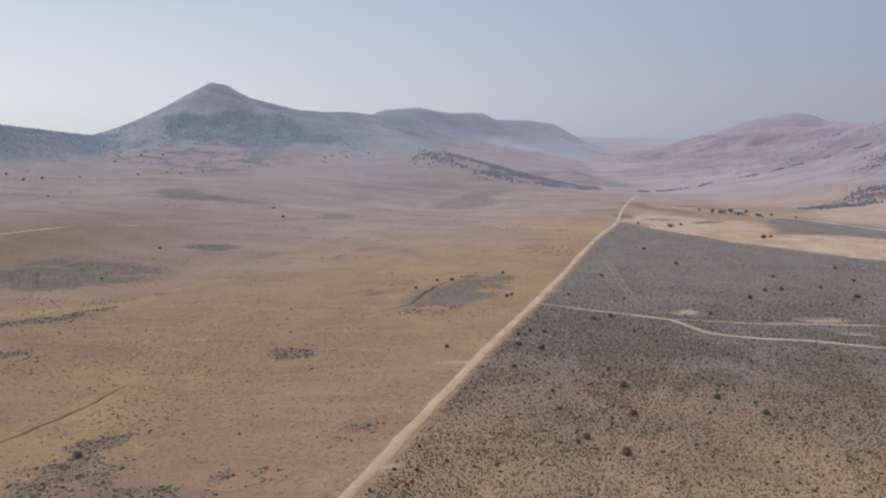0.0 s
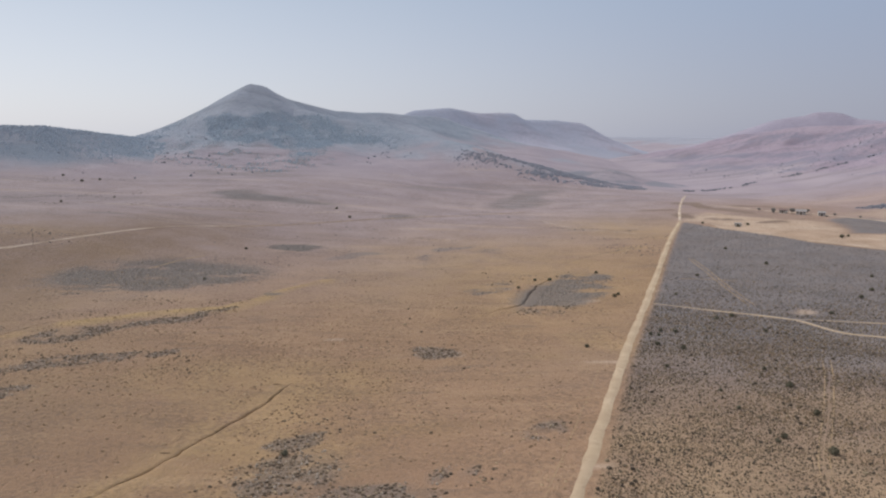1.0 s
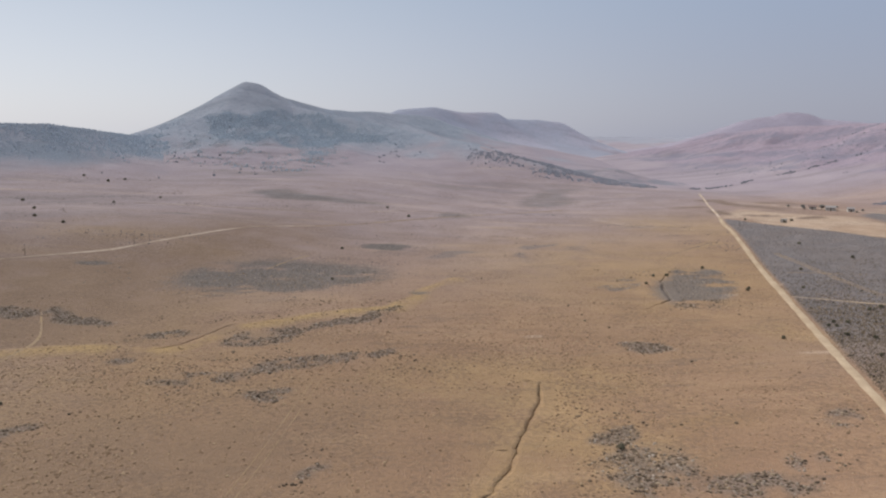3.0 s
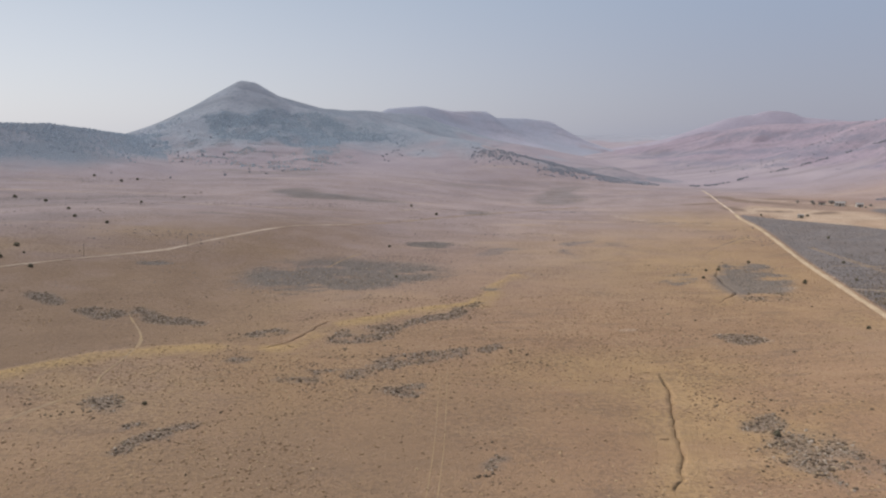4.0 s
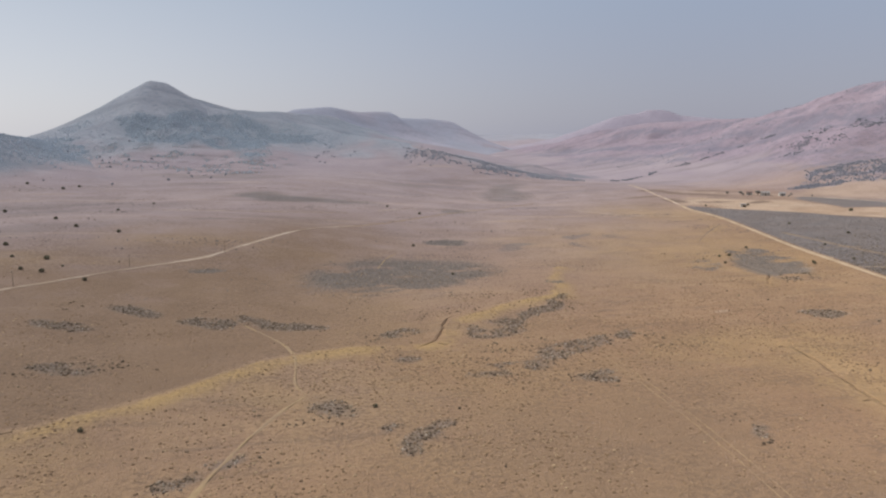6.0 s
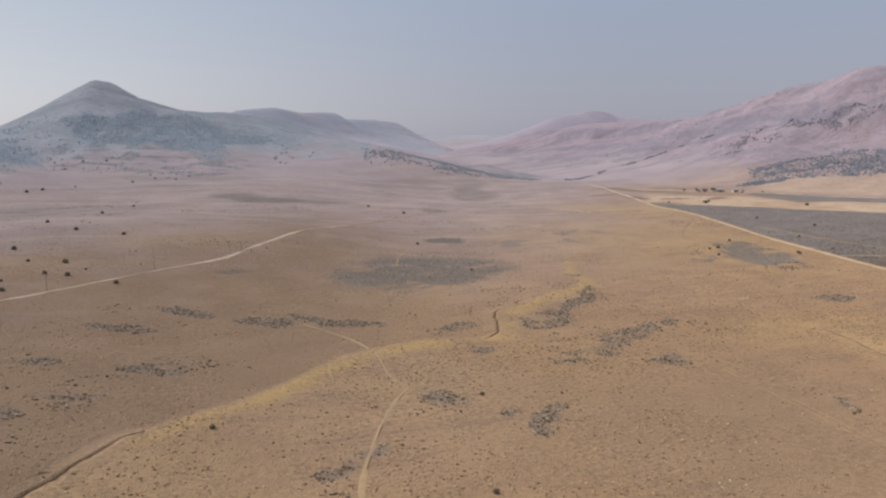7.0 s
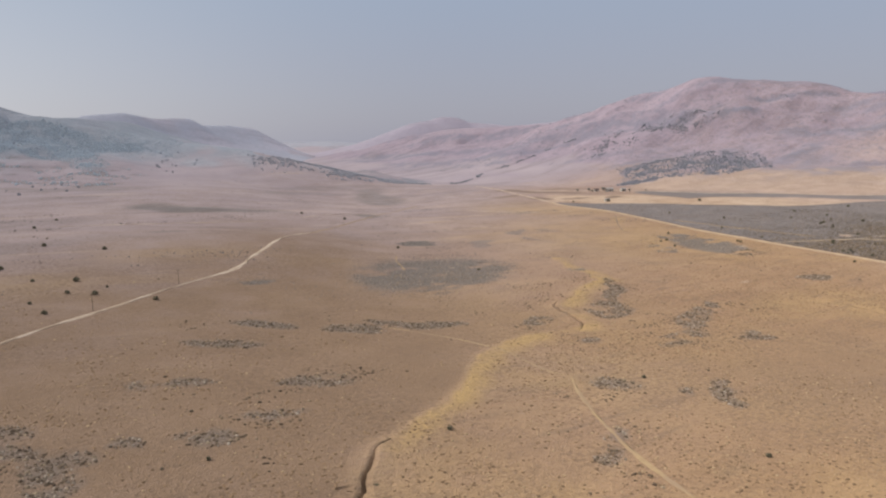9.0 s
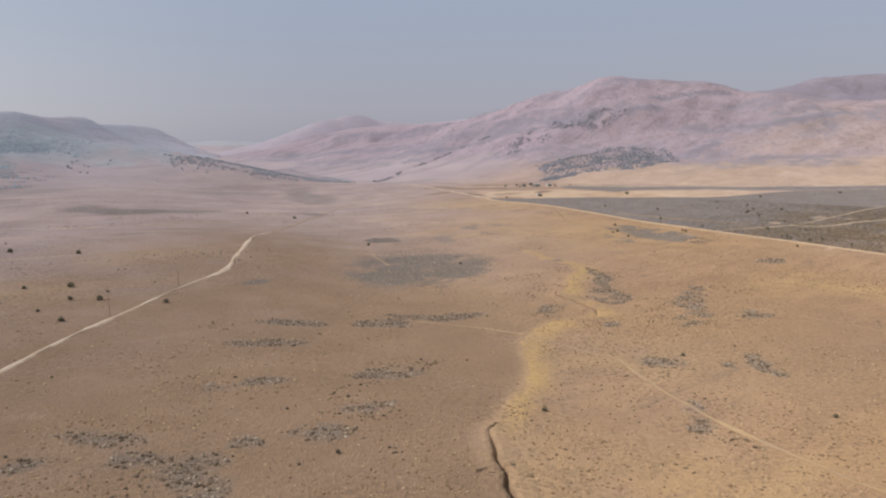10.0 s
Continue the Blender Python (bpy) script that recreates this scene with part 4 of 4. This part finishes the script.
p = spread(4000, (-40, 95, 200, 300), thinning, 92)
strew("scrub_shrubs", p, 0.5 + 0.5 * rng.uniform(0, 1, len(p)) ** 2, DOMES, M_SCRUB, "taller grey-brown shrubs in the heath", "scrub")
p = spread(40000, (30, 190, 420, 500), lambda x, y: near_scrub(x, y) * (0.4 + 0.6 * step(200, 300, y)), 73)
strew("far_scrub_clumps", p, 0.35 + 0.45 * rng.uniform(0, 1, len(p)) ** 2, CONES, M_HAZED_SCRUB, "low heath scrub reaching towards the sand, greyed by painted haze", "scrub")
p = spread(170000, (-345, 98, 45, 250), lambda x, y: np.maximum(0.95 * thicket(x, y), 0.30 * halo(x, y)) * off_tracks(x, y), 74)
strew("thicket_clumps", p, 0.26 + 0.72 * rng.uniform(0, 1, len(p)) ** 2.8, LOW_DOMES, M_THICKET, "patches of dark low shrubs on dry grass", "scrub", squash=(0.45, 1.35))
# thicket leaf again, with haze painted in for the far patches
M_HAZED_THICKET = leaf_material("hazed_thicket_leaf", (0.172, 0.152, 0.136), (0.200, 0.180, 0.162), (0.26, 0.228, 0.195))
p = spread(60000, (-345, 250, 45, 380), lambda x, y: np.maximum(0.8 * thicket(x, y), 0.3 * halo(x, y)) * off_tracks(x, y), 97)
strew("far_thicket_clumps", p, 0.3 + 0.4 * rng.uniform(0, 1, len(p)) ** 2, MOUNDS, M_HAZED_THICKET, "grey-brown low shrubs in broad smudged patches, paled by painted haze", "scrub")
p = spread(100000, (-345, 98, 45, 330), lambda x, y: thicket(x, y) * off_tracks(x, y) * np.where(y > 240, 0.25, 0.9), 75)
strew("thicket_stones", p, 0.25 + 0.5 * rng.uniform(0, 1, len(p)) ** 2, STONES, M_STONE, "pale weathered stones among dark shrubs", "stones")
p = spread(90000, (-345, 92, 120, 300), lambda x, y: (1 - scrub_field(x, y)) * off_tracks(x, y) * (0.15 + 0.88 * step(0.35, 0.65, fbm(x, y, 24, 76))) * (1 - 0.85 * step(160, 260, y)), 77)
strew("grass_tufts", p, 0.22 + 0.55 * rng.uniform(0, 1, len(p)) ** 2, MOUNDS, M_TUFT, "dry straw-coloured grass tufts over the plain", "grass")
p = spread(500, (-345, 92, 120, 420), lambda x, y: (1 - scrub_field(x, y)) * off_tracks(x, y) * step(0.45, 0.7, fbm(x, y, 40, 78)), 79)
strew("stray_shrubs", p, 0.3 + 0.6 * rng.uniform(0, 1, len(p)) ** 3, DOMES, M_SCRUB, "stray small dark shrubs in dry grass", "scrub")
p = spread(60000, (-30, 95, 160, 260), lambda x, y: thinning(x, y) * (0.35 + 0.65 * step(0.4, 0.6, fbm(x, y, 25, 80))), 81)
strew("scrub_tufts", p, 0.3 + 0.4 * rng.uniform(0, 1, len(p)), TUFTS, M_STRAW, "straw-coloured grass between heath shrubs", "grass")

p = spread(60000, (-380, 290, 130, 640), lambda x, y: 0.55 * np.maximum(step(0.62, 0.70, fbm(0.45 * x, 1.7 * y, 26, 93, 5)), 0.5 * far_bands(x, y)) * (1 - scrub_field(x, y)) * off_tracks(x, y), 94)
strew("far_plain_shrubs", p, 0.3 + 0.7 * rng.uniform(0, 1, len(p)) ** 3, CONES, M_HAZED_SCRUB, "streaks of low shrubs on the far plain, paled by painted haze", "scrub")

# woods on the hills, with haze put into their leaf colours
M_HAZED_SPUR_WOODS = leaf_material("hazed_spur_leaf", (0.33, 0.335, 0.375), (0.355, 0.355, 0.39), (0.385, 0.375, 0.405))
M_HAZED_RIDGE_WOODS = leaf_material("hazed_ridge_leaf", (0.43, 0.475, 0.54), (0.45, 0.495, 0.56), (0.47, 0.51, 0.57))
TREES = [dome(60 + k, 3, 7, 0.6) for k in range(5)]
p = spread(14000, (-40, 730, 160, 870), lambda x, y: spur_wood(x, y), 82)
strew("spur_woods", p, 0.9 + 1.5 * rng.uniform(0, 1, len(p)), TREES, M_HAZED_SPUR_WOODS, "thorn thicket along the grassy spur, paled by painted haze", "woods")


def east_woods(x, y):
    wx, wy = x + 30 * (fbm(x, y, 34, 83, 5) - 0.5), y + 30 * (fbm(x, y, 34, 95, 5) - 0.5)
    belt = step(-5, 6, in_polygon(wx, wy, WOOD_BELT)) * (0.22 + 0.78 * mottle(x, y, 16, 91, 0.49))
    upper = (1 - step(8, 40, line_distance(wx, wy, [(430, 740), (470, 730), (510, 710), (535, 670)])[0])) * mottle(x, y, 14, 84, 0.54)
    hedge = mottle(x, y, 18, 98, 0.47) * (1 - step(1.5, 4.5, line_distance(x, y, [(202, 763), (245, 794), (301, 830), (350, 838), (400, 838), (445, 842), (463, 819)])[0] + 5 * (fbm(x, y, 12, 96) - 0.5)))
    return np.maximum(np.maximum(belt, upper), hedge)


p = spread(62000, (170, 380, 660, 880), east_woods, 85)
strew("hillside_woods", p, 0.9 + 1.5 * rng.uniform(0, 1, len(p)) ** 1.5, TREES, M_HAZED_WOODS, "belt of bushes at the foot of the rosy hill, greyed by painted haze", "woods")
p = spread(6000, (150, 400, 800, 1000), lambda x, y: 0.5 * step(0.45, 0.65, fbm(x, y, 90, 86)) * step(4, 14, hill(x, y, HILL_EAST)), 87)
strew("hillside_bushes", p, 0.8 + 1.5 * rng.uniform(0, 1, len(p)) ** 2, TREES, M_HAZED_WOODS, "scattered bushes on the rosy hillside", "bushes")
p = spread(40000, (-800, 420, -340, 900), lambda x, y: step(16, 40, hill(x, y, HILL_WEST)) * (0.3 + 0.7 * mottle(x, y, 24, 59, 0.46)), 88)
strew("ridge_woods", p, 0.7 + 0.8 * rng.uniform(0, 1, len(p)), TREES, M_HAZED_RIDGE_WOODS, "scrub woods fringing the low ridge, bluish from painted haze", "woods")
p = spread(600, (-420, 560, 60, 860), lambda x, y: step(0.55, 0.7, fbm(x, y, 60, 89)) * step(5, 12, hill(x, y, HILL_PEAK)), 90)
strew("foothill_bushes", p, 1.0 + 1.5 * rng.uniform(0, 1, len(p)) ** 2, TREES, M_HAZED_WOODS, "scattered bushes on the mountain's foot slope", "bushes")


def mountain_growth(x, y):
    wood, thorn = peak_wood(x, y, np.maximum(hill(x, y, HILL_RIDGE), hill(x, y, HILL_PEAK)))
    return np.clip(1.6 * (wood - 0.5), 0, 1) + 0.22 * thorn


p = spread(60000, (-470, 680, -80, 960), mountain_growth, 99)
# mountain leaves lifted to a pale blue: painted haze
M_HAZED_MOUNTAIN_WOODS = leaf_material("hazed_mountain_leaf", (0.42, 0.475, 0.535), (0.44, 0.495, 0.555), (0.46, 0.515, 0.575))
strew("mountain_woods", p, 0.7 + 1.1 * rng.uniform(0, 1, len(p)) ** 1.5, TREES, M_HAZED_MOUNTAIN_WOODS, "woods in ragged patches on the mountain flank, bluish from painted haze", "woods")


# ---- single bushes ----
def part(name, co, tri, mat, parent, label="", smooth=False):
    me = mesh_from(name, np.asarray(co, float), np.asarray(tri), smooth)
    me.materials.append(mat)
    ob = new(name, me)
    ob.parent = parent
    return tagged(ob, label) if label else ob


def tube(a, b, ra, rb, around=6):
    """A tapered stick between two places."""
    a, b = Vector(a), Vector(b)
    d = (b - a).normalized()
    u = d.orthogonal().normalized()
    v = d.cross(u)
    co, quads = [], []
    for q, r in ((a, ra), (b, rb)):
        co += [tuple(q + (u * math.cos(2 * math.pi * k / around) + v * math.sin(2 * math.pi * k / around)) * r) for k in range(around)]
    for k in range(around):
        j = (k + 1) % around
        quads += [(k, j, around + j), (k, around + j, around + k)]
    quads += [(around, around + k, around + k + 1) for k in range(1, around - 1)]
    return co, quads


def joined(pieces):
    co, tri = [], []
    for c, t in pieces:
        tri += [tuple(i + len(co) for i in f) for f in t]
        co += [tuple(v) for v in c]
    return co, tri


def make_bush(seed, label):
    """A thorn bush one metre across: short forked stems, a ragged crown of leaf sprays and clumps."""
    r = random.Random(seed)
    ob = new("bush")
    stems = []
    for k in range(5):
        a = 2 * math.pi * k / 5 + r.uniform(-0.4, 0.4)
        stems.append(tube((0.03 * math.cos(a), 0.03 * math.sin(a), -0.05), (0.25 * math.cos(a), 0.25 * math.sin(a), r.uniform(0.25, 0.4)), 0.035, 0.012, 5))
    part("stems", *joined(stems), M_BARK, ob, "grey-brown forked stems")
    pieces = []
    for k in range(9):
        c, t = dome(seed * 31 + k, 2, 6, 0.5)
        a, d = r.uniform(0, 6.28), r.uniform(0.0, 0.27)
        s = r.uniform(0.35, 0.6)
        pieces.append((c * s + np.array((d * math.cos(a), d * math.sin(a), r.uniform(0.1, 0.42))), t))
    for k in range(210):
        a, e = r.uniform(0, 6.28), math.asin(r.uniform(-0.1, 1))
        d = r.uniform(0.72, 1.12)
        c = Vector((0.46 * math.cos(a) * math.cos(e) * d, 0.46 * math.sin(a) * math.cos(e) * d, 0.12 + 0.55 * math.sin(e) * d))
        u = Vector((r.gauss(0, 1), r.gauss(0, 1), r.gauss(0, 1))).normalized()
        v = u.orthogonal().normalized()
        s = r.uniform(0.03, 0.075)
        pieces.append(([c - u * s, c + v * s * 0.7, c + u * s, c - v * s * 0.7], [(0, 1, 2), (0, 2, 3)]))
    part("crown", *joined(pieces), M_BUSH, ob)
    return tagged(ob, label, "bush")


BUSH_SPOTS_EAST = [
    (33, 128, 2.5), (25, 133, 1.4), (39, 147, 2.1), (41, 164, 2.2), (24, 150, 1.5), (27, 135, 1.9), (60, 157, 2.1), (67, 148, 1.9), (24, 161, 1.3), (40, 176, 1.5),
    (29, 213, 2.0), (21, 210, 1.6), (23, 209, 1.5), (20, 199, 2.0), (26, 195, 1.9), (47, 230, 2.1), (56, 214, 1.6),
]
BUSH_SPOTS_EAST_FAR = [
    (45, 267, 1.8), (104, 330, 2.3), (65, 305, 2.0), (110, 262, 2.2), (128, 277, 2.4), (150, 264, 2.6), (145, 281, 1.9), (136, 302, 2.0), (171, 320, 2.4), (165, 294, 2.2),
    (87, 237, 1.8), (100, 370, 2.2), (53, 233, 2.2), (25, 214, 1.8), (121, 275, 2.2), (234, 314, 2.8), (301, 277, 3.0), (17, 179, 1.6), (172, 397, 3.4), (178, 402, 2.2),
    (141, 462, 2.6), (150, 470, 2.8), (128, 490, 2.4),
]
BUSH_SPOTS_WEST = [
    (-304, 325, 2.5), (-285, 302, 2.6), (-290, 287, 1.9), (-283, 284, 2.3), (-268, 274, 2.1), (-267, 351, 2.3), (-286, 364, 2.4), (-299, 265, 2.0), (-301, 277, 1.4), (-297, 305, 1.6),
    (-278, 292, 1.2), (-280, 447, 2.2), (-339, 460, 2.9), (-300, 393, 2.4), (-332, 575, 3.2), (-324, 588, 2.9), (-360, 600, 3.0), (-366, 481, 3.3), (-350, 420, 2.6), (-265, 486, 2.0),
]
BUSH_SPOTS_PLAIN = [
    (-68, 128, 2.0), (0, 197, 1.7), (22, 265, 2.2), (2, 296, 2.2), (-8, 277, 2.6), (24, 312, 2.0), (-136, 284, 1.6), (-137, 346, 2.0), (-8, 273, 2.0), (-104, 463, 2.6),
    (-270, 139, 1.9), (-248, 150, 1.5), (-209, 111, 1.3), (-289, 160, 1.2), (-12, 280, 1.8), (-4, 295, 1.8), (24, 268, 1.8), (-118, 497, 2.6), (-193, 151, 1.3),
]
for spots, label, group in ((BUSH_SPOTS_EAST, "dark green thorn bush standing in grey heath", "bushes in the heath"), (BUSH_SPOTS_EAST_FAR, "dark thorn bush on the far grey heath", "bushes in the heath"),
                            (BUSH_SPOTS_WEST, "dark round thorn bush on the brown western rise", "bushes on the rise"), (BUSH_SPOTS_PLAIN, "dark thorn bush alone in dry yellow grass", "bushes on the plain")):
    models = []
    for k, (x, y, wide) in enumerate(spots):
        at = Matrix.Translation((x, y, float(surface(np.array([x]), np.array([y]))[0]))) @ Matrix.Rotation(1.7 * k, 4, "Z") @ Matrix.Scale(0.85 * wide, 4)
        if k < 3:
            ob = tagged(make_bush(len(label) + 7 * k, label), group=group)
            ob.matrix_basis = at
            models.append(ob)
        else:
            src = models[k % 3]
            ob = copy_thing(src, at @ Matrix.Scale(1 / src.scale[0], 4))


# ---- utility poles beside the western road ----
M_POLE = plain_material("weathered_pole", (0.115, 0.09, 0.07), 0.85, scale=3.0)
M_INSULATOR = plain_material("insulator", (0.30, 0.28, 0.26), 0.4)


def make_pole(x, y):
    ob = new("utility_pole")
    part("pole", *tube((0, 0, -0.6), (0, 0, 7.2), 0.11, 0.07, 10), M_POLE, ob, smooth=True)
    part("crossarm", *tube((-0.8, 0, 6.7), (0.8, 0, 6.7), 0.07, 0.07, 6), M_POLE, ob)
    for k in (-0.7, 0.0, 0.7):
        part("insulator", *tube((k, 0, 6.74 if k else 7.2), (k, 0, 6.98 if k else 7.44), 0.06, 0.035, 8), M_INSULATOR, ob, "grey pin insulator")
    ob.matrix_basis = pose(x, y, float(surface(np.array([x]), np.array([y]))[0]), 0, 0, -44) @ Matrix.Scale(0.7, 4)
    return tagged(ob, "thin dark wooden utility pole beside a dirt road", "utility pole", "poles along the road")


for x, y in ((-287, 265), (-256, 292), (-223, 317)):
    make_pole(x, y)


# ---- farm by the sand flats ----
M_WALL = plain_material("whitewashed_wall", (0.58, 0.54, 0.49), 0.9, scale=0.8, depth=0.3)
M_ROOF = plain_material("weathered_sheet_roof", (0.42, 0.38, 0.36), 0.6, 0.3, scale=0.6)
M_ROOF_RED = plain_material("rusty_sheet_roof", (0.27, 0.19, 0.165), 0.7, 0.1, scale=0.6)
M_DOOR = plain_material("dark_wood_door", (0.10, 0.075, 0.06), 0.7)
M_PANE = plain_material("dark_window_pane", (0.05, 0.055, 0.06), 0.15)
# farm leaves lightened in the colour, as haze would pale them
M_TREE_LEAF = leaf_material("hazed_farm_leaf", (0.20, 0.19, 0.175), (0.235, 0.22, 0.20), (0.28, 0.255, 0.225))


def box(x0, y0, z0, x1, y1, z1):
    co = [(x, y, z) for z in (z0, z1) for x, y in ((x0, y0), (x1, y0), (x1, y1), (x0, y1))]
    return co, [(3, 2, 1), (3, 1, 0), (4, 5, 6), (4, 6, 7), (0, 1, 5), (0, 5, 4), (1, 2, 6), (1, 6, 5), (2, 3, 7), (2, 7, 6), (3, 0, 4), (3, 4, 7)]


def make_house(x, y, turn, wide, deep, high, roof_mat, label):
    """A small gabled farmhouse."""
    ob = new("farmhouse")
    w, d = wide / 2, deep / 2
    ridge = high + deep * 0.28
    co = [(-w, -d, -0.4), (w, -d, -0.4), (w, d, -0.4), (-w, d, -0.4), (-w, -d, high), (w, -d, high), (w, d, high), (-w, d, high), (-w, 0, ridge), (w, 0, ridge)]
    part("wall", co, [(0, 1, 5), (0, 5, 4), (2, 3, 7), (2, 7, 6), (1, 2, 6), (1, 6, 5), (5, 6, 9), (3, 0, 4), (3, 4, 7), (4, 8, 7)], M_WALL, ob)
    e, t = 0.35, 0.12
    co = []
    for z in (0.02, t):
        co += [(-w - e, -d - e, high - e * 0.5 + z), (w + e, -d - e, high - e * 0.5 + z), (w + e, 0, ridge + z), (-w - e, 0, ridge + z), (w + e, d + e, high - e * 0.5 + z), (-w - e, d + e, high - e * 0.5 + z)]
    part("roof", co, [(6, 7, 8), (6, 8, 9), (9, 8, 10), (9, 10, 11), (0, 2, 1), (0, 3, 2), (3, 4, 2), (3, 5, 4), (0, 1, 7), (0, 7, 6), (5, 11, 10), (5, 10, 4), (1, 2, 8), (1, 8, 7), (2, 4, 10), (2, 10, 8), (0, 6, 9), (0, 9, 3), (3, 9, 11), (3, 11, 5)], roof_mat, ob, "weathered sheet-metal roof")
    part("door", *box(-0.45, -d - 0.04, 0.0, 0.45, -d + 0.02, 2.0), M_DOOR, ob, "dark wooden door")
    for k in (-0.62, 0.62):
        win = part("window", *box(k * w - 0.5, -d - 0.05, 0.95, k * w + 0.5, -d + 0.02, 1.95), M_WALL, ob)
        part("pane", *box(k * w - 0.42, -d - 0.07, 1.03, k * w + 0.42, -d - 0.055, 1.87), M_PANE, win, "dark glass pane")
    ob.matrix_basis = pose(x, y, float(surface(np.array([x]), np.array([y]))[0]), 0, 0, turn)
    return tagged(ob, label, "house", "farm buildings")


def make_hut(x, y, turn):
    ob = new("hut")
    part("wall", *box(-1.9, -1.3, -0.4, 1.9, 1.3, 2.1), M_WALL, ob)
    part("roof", *box(-2.1, -1.5, 2.1, 2.1, 1.5, 2.25), M_ROOF, ob, "flat sheet-metal roof")
    part("door", *box(-0.4, -1.34, 0.0, 0.4, -1.28, 1.8), M_DOOR, ob, "dark wooden door")
    ob.matrix_basis = pose(x, y, float(surface(np.array([x]), np.array([y]))[0]), 0, 0, turn)
    return tagged(ob, "small whitewashed hut with a flat roof by the heath", "hut")


def make_tree(seed, label):
    """A broad farm tree four metres tall: trunk, limbs, crown of many leaf sprays."""
    r = random.Random(seed)
    ob = new("tree")
    part("trunk", *joined([tube((0, 0, -0.3), (0.1, 0, 1.3), 0.2, 0.14, 8)] + [tube((0.1, 0, 1.25), (math.cos(a) * 1.1, math.sin(a) * 1.1, r.uniform(2.2, 3.0)), 0.1, 0.03, 6) for a in (0.3, 1.7, 2.9, 4.2, 5.4)]), M_BARK, ob)
    pieces = []
    for k in range(16):
        c, t = dome(seed * 17 + k, 2, 6, 0.6)
        a, d = r.uniform(0, 6.28), r.uniform(0.2, 1.5)
        pieces.append((c * r.uniform(1.0, 1.8) + np.array((d * math.cos(a), d * math.sin(a), r.uniform(1.5, 3.2))), t))
    for k in range(260):
        a, e, d = r.uniform(0, 6.28), math.asin(r.uniform(-0.5, 1)), r.uniform(0.75, 1.15)
        c = Vector((2.0 * math.cos(a) * math.cos(e) * d, 2.0 * math.sin(a) * math.cos(e) * d, 2.7 + 1.4 * math.sin(e) * d))
        u = Vector((r.gauss(0, 1), r.gauss(0, 1), r.gauss(0, 1))).normalized()
        v = u.orthogonal().normalized()
        s = r.uniform(0.12, 0.26)
        pieces.append(([c - u * s, c + v * s * 0.7, c + u * s, c - v * s * 0.7], [(0, 1, 2), (0, 2, 3)]))
    part("crown", *joined(pieces), M_TREE_LEAF, ob)
    return tagged(ob, label, "tree", "farm trees")


make_house(207, 521, -25, 6.5, 4.2, 2.3, M_ROOF, "whitewashed farmhouse with a grey sheet roof")
make_house(218, 514, -20, 4.4, 3.4, 2.2, M_ROOF, "smaller whitewashed outbuilding with a grey roof")
make_house(198, 529, -40, 4.6, 3.4, 2.2, M_ROOF_RED, "whitewashed shed with a rusty red roof")
make_hut(142, 465, -30)
farm_tree = make_tree(3, "broad tree beside the farm buildings, leaves paled by painted haze")
farm_tree.matrix_basis = pose(202, 524, float(surface(np.array([202.0]), np.array([524.0]))[0]))
for k, (x, y, size) in enumerate(((193, 534, 0.9), (214, 526, 0.85), (227, 514, 0.6), (190, 527, 0.7), (217, 505, 0.5), (186, 542, 0.7), (240, 505, 0.55))):
    copy_thing(farm_tree, Matrix.Translation((x, y, float(surface(np.array([float(x)]), np.array([float(y)]))[0]))) @ Matrix.Rotation(2.1 * k, 4, "Z") @ Matrix.Scale(0.85 * size, 4))
